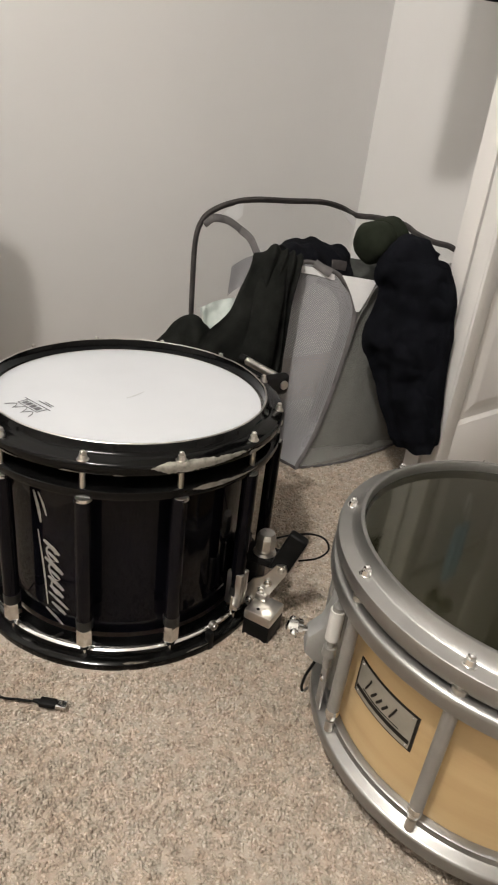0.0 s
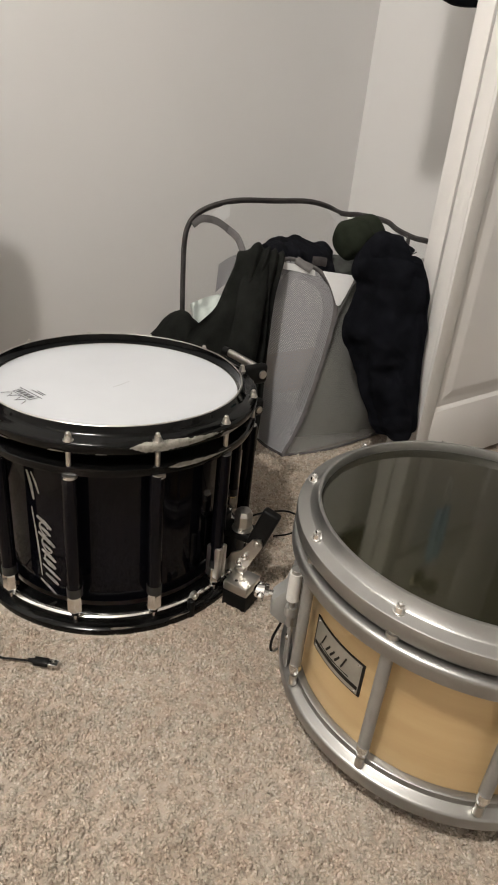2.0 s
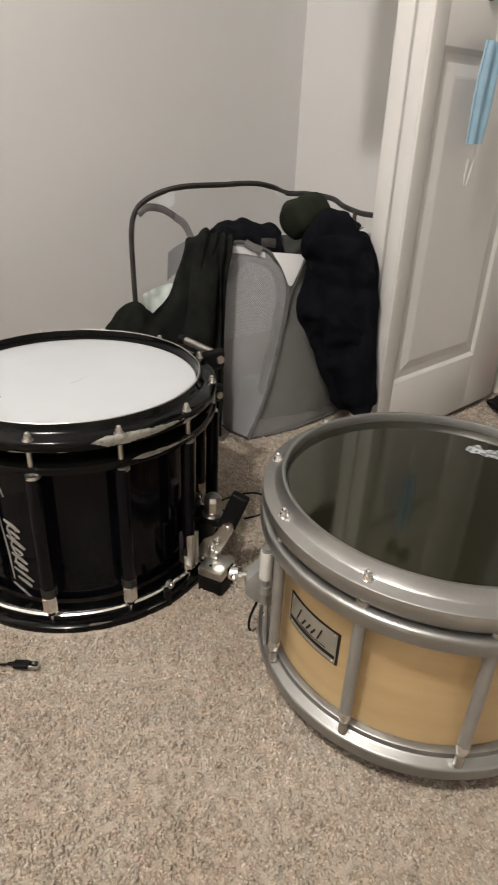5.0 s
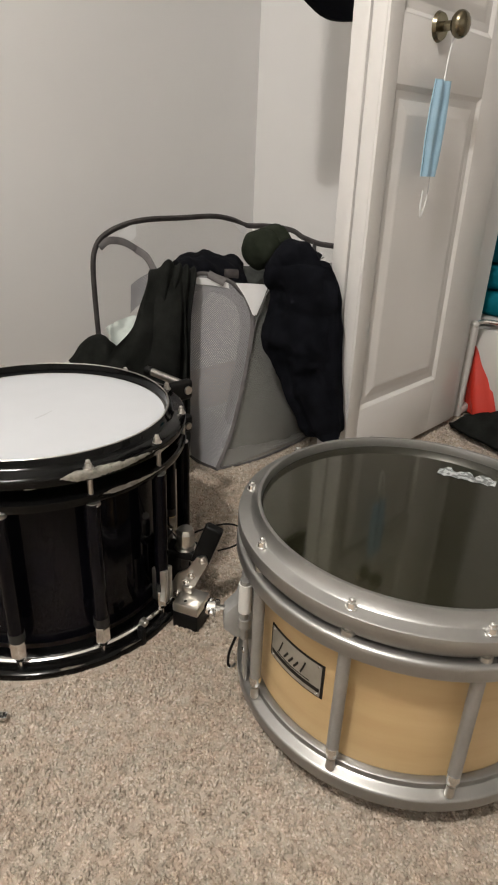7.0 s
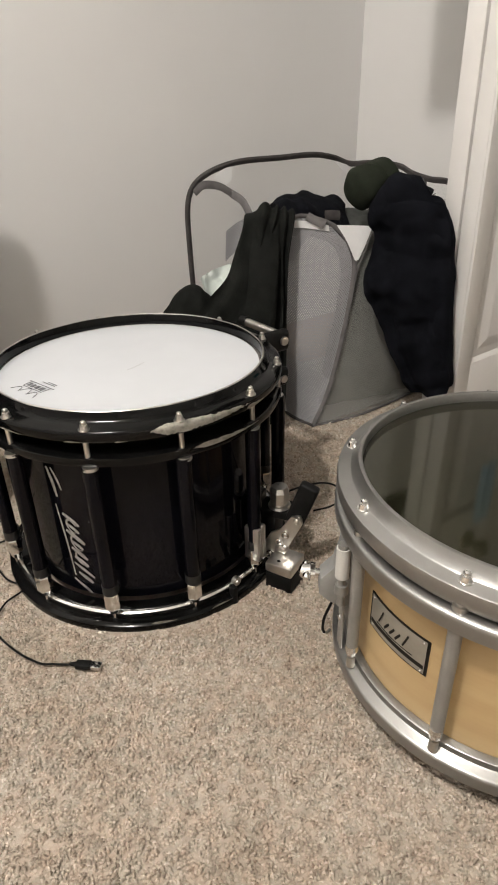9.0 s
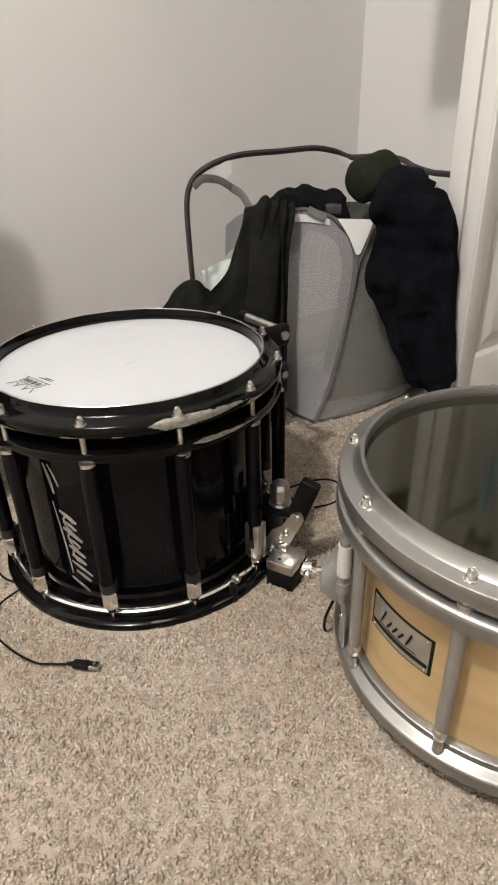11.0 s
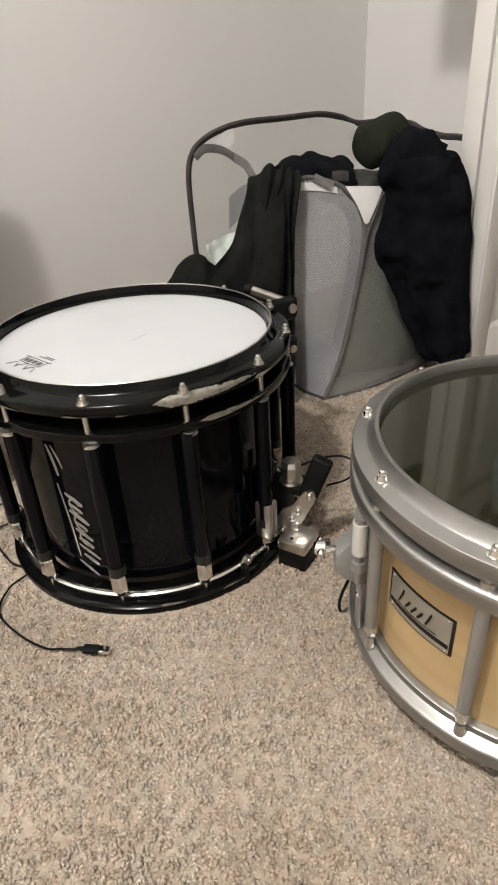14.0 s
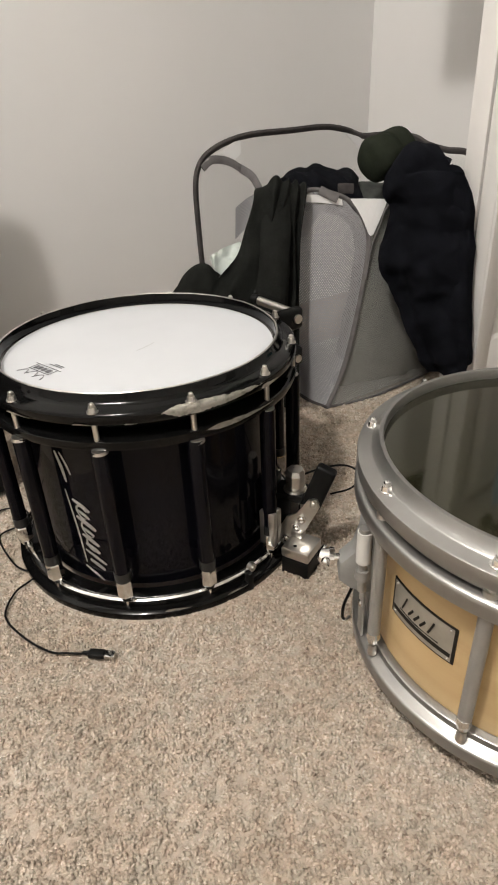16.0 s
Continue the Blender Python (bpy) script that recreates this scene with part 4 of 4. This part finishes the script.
# ---- laundry ----
sweater = empty("draped_sweater", pose(0, 0, 0), "black sweater draped in folds over the hamper's rim", "sweater")
rows = [[(0.75, 1.03, 0.385), (0.770, 1.01, 0.395), (0.79, 0.99, 0.390), (0.805, 0.975, 0.385)],
        [(0.728, 0.990, 0.412), (0.744, 0.970, 0.430), (0.768, 0.953, 0.424), (0.792, 0.943, 0.418)],
        [(0.700, 0.995, 0.362), (0.723, 0.966, 0.358), (0.748, 0.948, 0.352), (0.772, 0.936, 0.342)],
        [(0.680, 1.0, 0.315), (0.706, 0.962, 0.298), (0.738, 0.940, 0.290), (0.764, 0.930, 0.282)],
        [(0.645, 1.025, 0.262), (0.682, 0.962, 0.235), (0.727, 0.934, 0.225), (0.758, 0.926, 0.218)],
        [(0.615, 1.03, 0.19), (0.665, 0.960, 0.16), (0.720, 0.930, 0.15), (0.753, 0.924, 0.14)],
        [(0.60, 1.04, 0.03), (0.66, 0.960, 0.02), (0.715, 0.930, 0.02), (0.750, 0.922, 0.02)]]
part("body", sheet(rows, 28, 14, 0.013, 4.4, 0.012, 1, 0.003), BLACK_KNIT, sweater)
part("sleeve", sheet([[(0.745, 0.990, 0.415), (0.756, 0.962, 0.424), (0.768, 0.950, 0.416)], [(0.718, 0.968, 0.362), (0.733, 0.938, 0.364), (0.748, 0.934, 0.360)], [(0.700, 0.955, 0.30), (0.716, 0.925, 0.30), (0.735, 0.922, 0.30)], [(0.682, 0.948, 0.22), (0.700, 0.918, 0.22), (0.722, 0.915, 0.22)], [(0.672, 0.943, 0.12), (0.692, 0.914, 0.12), (0.716, 0.912, 0.12)]], 8, 10, 0.003, 1.6, 0.01, 41, 0.002), BLACK_KNIT, sweater)
rows = [[(0.605, 1.12, 0.215), (0.640, 1.09, 0.262), (0.675, 1.08, 0.240)], [(0.598, 1.08, 0.205), (0.632, 1.05, 0.255), (0.665, 1.04, 0.232)], [(0.57, 1.10, 0.02), (0.61, 1.04, 0.02), (0.69, 1.03, 0.02)]]
tagged(part("black_trousers", sheet(rows, 14, 12, 0.005, 2, 0.02, 5, 0.004), BLACK_KNIT), "black trousers heaped beside the hamper", "trousers")
rows = [[(0.837, 1.07, 0.382), (0.942, 1.09, 0.392), (1.03, 1.07, 0.362)], [(0.821, 1.03, 0.412), (0.898, 1.03, 0.431), (0.992, 1.03, 0.399)], [(0.80, 0.98, 0.405), (0.85, 0.97, 0.417), (0.943, 0.97, 0.387)], [(0.825, 0.965, 0.377), (0.87, 0.955, 0.377), (0.945, 0.945, 0.362)]]
tagged(part("black_shirt", sheet(rows, 18, 12, 0.005, 3, 0.02, 7, 0.010), NAVY_KNIT), "crumpled black shirt on top of the laundry", "shirt")
hoodie = empty("hanging_hoodie", pose(0, 0, 0), "dark navy hoodie hanging over the hamper's corner", "hoodie")
rows = [[(0.985, 0.95, 0.42), (1.03, 0.92, 0.44), (1.06, 0.87, 0.43)], [(0.925, 0.838, 0.455), (0.920, 0.805, 0.474), (0.942, 0.782, 0.470)], [(0.908, 0.842, 0.425), (0.912, 0.785, 0.447), (0.957, 0.740, 0.440)],
        [(0.915, 0.832, 0.385), (0.917, 0.768, 0.395), (0.962, 0.718, 0.395)], [(0.903, 0.842, 0.300), (0.916, 0.762, 0.31), (0.966, 0.708, 0.31)], [(0.920, 0.815, 0.235), (0.928, 0.750, 0.24), (0.968, 0.699, 0.23)], [(0.935, 0.780, 0.163), (0.945, 0.715, 0.155), (0.972, 0.685, 0.15)], [(0.949, 0.745, 0.104), (0.960, 0.70, 0.104), (0.972, 0.682, 0.114)]]
part("body", sheet(rows, 24, 14, 0.004, 2.3, 0.02, 11, 0.011), NAVY_KNIT, hoodie)
part("sleeve", sheet([[(0.94, 0.780, 0.466), (0.945, 0.755, 0.456), (0.958, 0.745, 0.440)], [(0.935, 0.748, 0.395), (0.945, 0.722, 0.40), (0.962, 0.717, 0.395)], [(0.938, 0.738, 0.30), (0.948, 0.708, 0.305), (0.966, 0.705, 0.30)], [(0.942, 0.728, 0.21), (0.952, 0.698, 0.205), (0.968, 0.692, 0.21)], [(0.952, 0.712, 0.13), (0.961, 0.684, 0.125), (0.971, 0.683, 0.125)]], 8, 10, 0.003, 1.5, 0.012, 31, 0.005), NAVY_KNIT, hoodie)
part("hood", sheet([[(0.985, 0.89, 0.445), (1.03, 0.88, 0.455), (1.07, 0.86, 0.43)], [(0.955, 0.845, 0.452), (0.980, 0.825, 0.465), (1.0, 0.808, 0.445)], [(0.930, 0.835, 0.440), (0.938, 0.800, 0.460), (0.952, 0.775, 0.445)]], 8, 8, 0.004, 2, 0.018, 37, 0.005), NAVY_KNIT, hoodie)
bm = lathe([(0.0006, 0.0), (0.022, 0.0008), (0.038, 0.004), (0.0465, 0.013), (0.048, 0.032), (0.0465, 0.046), (0.0485, 0.047), (0.0505, 0.052), (0.0508, 0.070), (0.049, 0.078), (0.044, 0.079), (0.040, 0.060), (0.0006, 0.056)], 48, False)
for v in bm.verts:
    v.co += Vector((0.004, 0.004, 0.003)) * noise.noise(v.co * 26)
bm.transform(Matrix.Translation((0.888, 0.880, 0.462)) @ Vector((0.80, 0.05, 0.14)).to_track_quat("Z", "Y").to_matrix().to_4x4() @ Matrix.Diagonal((0.86, 0.78, 1, 1)))
tagged(part("olive_cap", bm, OLIVE), "dark olive knitted cap lying on the laundry", "cap")
rows = [[(0.705, 1.14, 0.285), (0.76, 1.13, 0.300), (0.83, 1.12, 0.290)], [(0.705, 1.12, 0.24), (0.76, 1.10, 0.25), (0.83, 1.09, 0.24)], [(0.71, 1.12, 0.16), (0.76, 1.09, 0.16), (0.83, 1.08, 0.16)]]
tagged(part("mint_towel", sheet(rows, 14, 14, 0.006, 4, 0.02, 17, 0.012), MINT), "pale mint towel crumpled inside the hamper", "towel")
rows = [[(0.84, 1.1, 0.070), (0.87, 0.99, 0.075), (0.91, 0.94, 0.05)], [(0.826, 1.03, 0.070), (0.824, 0.965, 0.066), (0.850, 0.920, 0.040)], [(0.827, 1.03, 0.008), (0.823, 0.955, 0.008), (0.840, 0.912, 0.008)]]
tagged(part("white_shirt", sheet(rows, 14, 14, 0.006, 3, 0.02, 19, 0.014), LINEN), "crumpled white shirt at the bottom of the hamper", "shirt")
rows = [[(0.86, 1.12, 0.36), (0.95, 1.10, 0.37), (1.12, 1.08, 0.36)], [(0.84, 1.02, 0.37), (0.95, 1.0, 0.38), (1.12, 0.98, 0.37)], [(0.93, 0.96, 0.33), (1.0, 0.94, 0.34), (1.12, 0.92, 0.33)], [(0.90, 0.96, 0.1), (1.0, 0.925, 0.1), (1.14, 0.90, 0.1)], [(0.88, 0.95, 0.012), (1.0, 0.915, 0.012), (1.14, 0.89, 0.012)]]
tagged(part("grey_laundry", sheet(rows, 12, 10, 0.008, 3, 0.02, 23, 0.012), fabric("dark_grey_cotton", (0.03, 0.032, 0.03), (0.07, 0.072, 0.068))), "dark grey clothes filling the hamper", "clothes")

# ---- charging cable ----
cable = empty("usb_cable", pose(0, 0, 0), "thin black charging cable lying on the carpet", "cable")
part("cord", sweep([(0.149, 0.587, 0.009), (0.136, 0.599, 0.008), (0.120, 0.614, 0.008), (0.102, 0.655, 0.008), (0.094, 0.706, 0.008), (0.118, 0.742, 0.008), (0.150, 0.758, 0.008), (0.135, 0.80, 0.007), (0.136, 0.877, 0.008), (0.175, 0.885, 0.009), (0.19, 0.915, 0.009), (0.165, 0.943, 0.009), (0.10, 0.95, 0.008), (0.02, 0.94, 0.008)], 0.0014, 8), RUBBER, cable)
U = Matrix.Translation((0.166, 0.571, 0.011)) @ Matrix.Rotation(radians(-42.5), 4, "Z")
bm = box(-0.014, 0.006, -0.0055, 0.0055, -0.0035, 0.0035, 0.0018)
rod((-0.022, 0, 0), (-0.013, 0, 0), 0.002, 0.0035, 10, bm)
gear("plug_body", bm, RUBBER, cable, "black moulded plug", U)
gear("plug_shell", box(0.006, 0.018, -0.0048, 0.0048, -0.0023, 0.0023, 0.0004), CHROME, cable, "metal plug tip", U)

# ---- unseen slab added to cast the back wall's left shadow ----
case = empty("shadow_blocker", pose(0, 0, 0), "unseen dark slab added to cast the shadow on the back wall", "case")
part("body", box(-0.46, 0.212, 1.16, 1.22, 0.0, 0.745, 0.02, 3), RUBBER, case)
part("trim", box(-0.465, 0.217, 1.185, 1.195, 0.004, 0.750, 0.003), NICKEL, case, "thin edge strip of the unseen slab")

bag = bmesh.new()
box(-0.30, 0.20, 0.98, 1.085, 0.0, 0.24, 0.035, 4, bag)
for v in bag.verts:
    v.co += Vector((0.012, 0.012, 0.008)) * noise.noise(v.co * 9)
tagged(part("black_bag", bag, RUBBER), "low black bag lying on the carpet", "bag")

# ---- closet things ----
cart = empty("storage_cart", pose(0, 0, 0), "white storage cart with a chrome top rail in the closet", "storage cart")
part("side_panel", box(1.585, 1.61, 0.60, 0.735, 0.01, 0.245, 0.006), WHITE_PLASTIC, cart)
bm = rod((1.535, 0.695, 0.006), (1.535, 0.695, 0.262), 0.011, 0.0105, 18)
ball((1.535, 0.695, 0.262), 0.0135, bm, (1, 1, 0.8))
part("corner_post", bm, WHITE_PLASTIC, cart, "white round-topped corner post")
part("foot_bar", box(1.535, 1.60, 0.683, 0.707, 0.012, 0.034, 0.004), WHITE_PLASTIC, cart)
part("back_panel", box(1.61, 2.05, 0.69, 0.72, 0.01, 0.24, 0.006), WHITE_PLASTIC, cart)
part("rail", sweep([(1.535, 0.695, 0.264), (1.565, 0.675, 0.268), (1.60, 0.62, 0.264), (1.66, 0.56, 0.262), (1.9, 0.5, 0.262)], 0.006, 10), CHROME, cart, "chrome rail")
rows = [[(1.60, 0.728, 0.215), (1.60, 0.715, 0.232), (1.60, 0.70, 0.220)], [(1.595, 0.72, 0.1), (1.57, 0.68, 0.1), (1.59, 0.64, 0.1)], [(1.59, 0.70, 0.012), (1.555, 0.65, 0.012), (1.58, 0.60, 0.012)]]
tagged(part("red_bag", sheet(rows, 8, 8, 0.003, 2, 0.004, 4, 0.003), RED), "red plastic bag slumped against the cart", "bag")
for z0, z1 in ((0.265, 0.33), (0.335, 0.40), (0.405, 0.47)):
    tagged(part("folded_towel", box(1.64, 2.0, 0.50, 0.82, z0, z1, 0.025, 3), TEAL), "folded teal towel stacked on the cart", "towel", "teal towels")
tagged(part("towel_board", box(1.62, 2.04, 0.48, 0.84, 0.25, 0.264, 0.003), WHITE_PLASTIC), "white board shelf on the cart", "shelf")
rows = [[(1.425, 0.655, 0.012), (1.46, 0.635, 0.03), (1.53, 0.62, 0.02)], [(1.39, 0.60, 0.02), (1.43, 0.54, 0.065), (1.55, 0.53, 0.05)], [(1.36, 0.46, 0.015), (1.44, 0.44, 0.06), (1.56, 0.42, 0.06)], [(1.36, 0.36, 0.01), (1.44, 0.34, 0.02), (1.56, 0.32, 0.02)]]
tagged(part("dropped_shirt", sheet(rows, 12, 12, 0.004, 3, 0.012, 6, 0.012), BLACK_KNIT), "black shirt dropped on the closet floor", "shirt")


# ---- carpet pile ----
def pile(x0, x1, y0, y1, step, seed):
    """Short leaning tufts of yarn; three-sided, in one mesh."""
    rng = np.random.default_rng(seed)
    gx, gy = np.meshgrid(np.arange(x0, x1, step), np.arange(y0, y1, step))
    n = gx.size
    x = gx.ravel() + rng.uniform(-0.6, 0.6, n) * step
    y = gy.ravel() + rng.uniform(-0.6, 0.6, n) * step
    turn = rng.uniform(0, 2 * np.pi, n)
    # the yarns lean together in small clumps with gaps between them
    cell = 0.0105
    ax, ay = int((x1 - x0) / cell) + 4, int((y1 - y0) / cell) + 4
    cx = (np.arange(ax)[:, None] - 1.5 + rng.uniform(-0.48, 0.48, (ax, ay))) * cell + x0
    cy = (np.arange(ay)[None, :] - 1.5 + rng.uniform(-0.48, 0.48, (ax, ay))) * cell + y0
    tall, slant = rng.uniform(-0.0008, 0.0012, (ax, ay)), rng.uniform(0, 2 * np.pi, (ax, ay))
    i0, j0 = ((x - x0) / cell + 1.5).astype(int).clip(1, ax - 2), ((y - y0) / cell + 1.5).astype(int).clip(1, ay - 2)
    near, px, py, lift, side = np.full(n, 9.0), x.copy(), y.copy(), np.zeros(n), np.zeros(n)
    for di in (-1, 0, 1):
        for dj in (-1, 0, 1):
            qx, qy = cx[i0 + di, j0 + dj], cy[i0 + di, j0 + dj]
            d = np.hypot(x - qx, y - qy)
            hit = d < near
            near, px, py = np.where(hit, d, near), np.where(hit, qx, px), np.where(hit, qy, py)
            lift, side = np.where(hit, tall[i0 + di, j0 + dj], lift), np.where(hit, slant[i0 + di, j0 + dj], side)
    field = np.sin(x * 31 + 3 * np.sin(y * 17)) + np.sin(y * 37 + 2 * np.sin(x * 23))
    lean_a = side + rng.normal(0, 0.5, n)
    lean = rng.uniform(0.0008, 0.0026, n)
    height = rng.uniform(0.0056, 0.0070, n) + 0.0004 * field + lift - 0.0023 * np.minimum(near / 0.0065, 1.2) ** 2
    radius = step * rng.uniform(0.62, 0.86, n)
    away = np.hypot(x - 0.3603, y - 0.7701)
    height = np.where(away < 0.226, height * 0.6, height) - np.where(away < 0.214, 0.012, 0.0)
    lx, ly = np.cos(lean_a) * lean + 0.26 * (px - x), np.sin(lean_a) * lean + 0.26 * (py - y)
    verts = np.zeros((n, 7, 3))
    for k in range(3):
        a = turn + k * np.pi * 2 / 3
        verts[:, k] = np.stack([x + np.cos(a) * radius * 0.9, y + np.sin(a) * radius * 0.9, np.full(n, -0.004)], 1)
        b = a + 0.6
        verts[:, 3 + k] = np.stack([x + lx * 0.6 + np.cos(b) * radius, y + ly * 0.6 + np.sin(b) * radius, height * 0.78], 1)
    verts[:, 6] = np.stack([x + lx * 1.3, y + ly * 1.3, height], 1)
    quads = np.array([[k, (k + 1) % 3, 3 + (k + 1) % 3, 3 + k] for k in range(3)])
    tris = np.array([[3 + k, 3 + (k + 1) % 3, 6] for k in range(3)])
    base = (np.arange(n) * 7)[:, None, None]
    loops = np.concatenate([(quads[None] + base).reshape(n, -1), (tris[None] + base).reshape(n, -1)], 1).ravel()
    starts = (np.arange(n) * 21)[:, None] + np.array([0, 4, 8, 12, 15, 18])[None]
    me = bpy.data.meshes.new("carpet_pile")
    me.vertices.add(n * 7)
    me.vertices.foreach_set("co", verts.ravel())
    me.loops.add(loops.size)
    me.loops.foreach_set("vertex_index", loops.astype(np.int32))
    me.polygons.add(n * 6)
    me.polygons.foreach_set("loop_start", starts.ravel().astype(np.int32))
    me.polygons.foreach_set("use_smooth", np.ones(n * 6, dtype=bool))
    me.update(calc_edges=True)
    me.validate()
    me.materials.append(TUFT)
    ob = new("carpet_pile", me)
    return tagged(ob, "short beige cut pile of the carpet", "carpet", kind="stuff")


pile(-0.1, 1.3, -0.1, 1.26, 0.0031, 1)
pile(1.3, 1.72, 0.25, 0.74, 0.0048, 2)
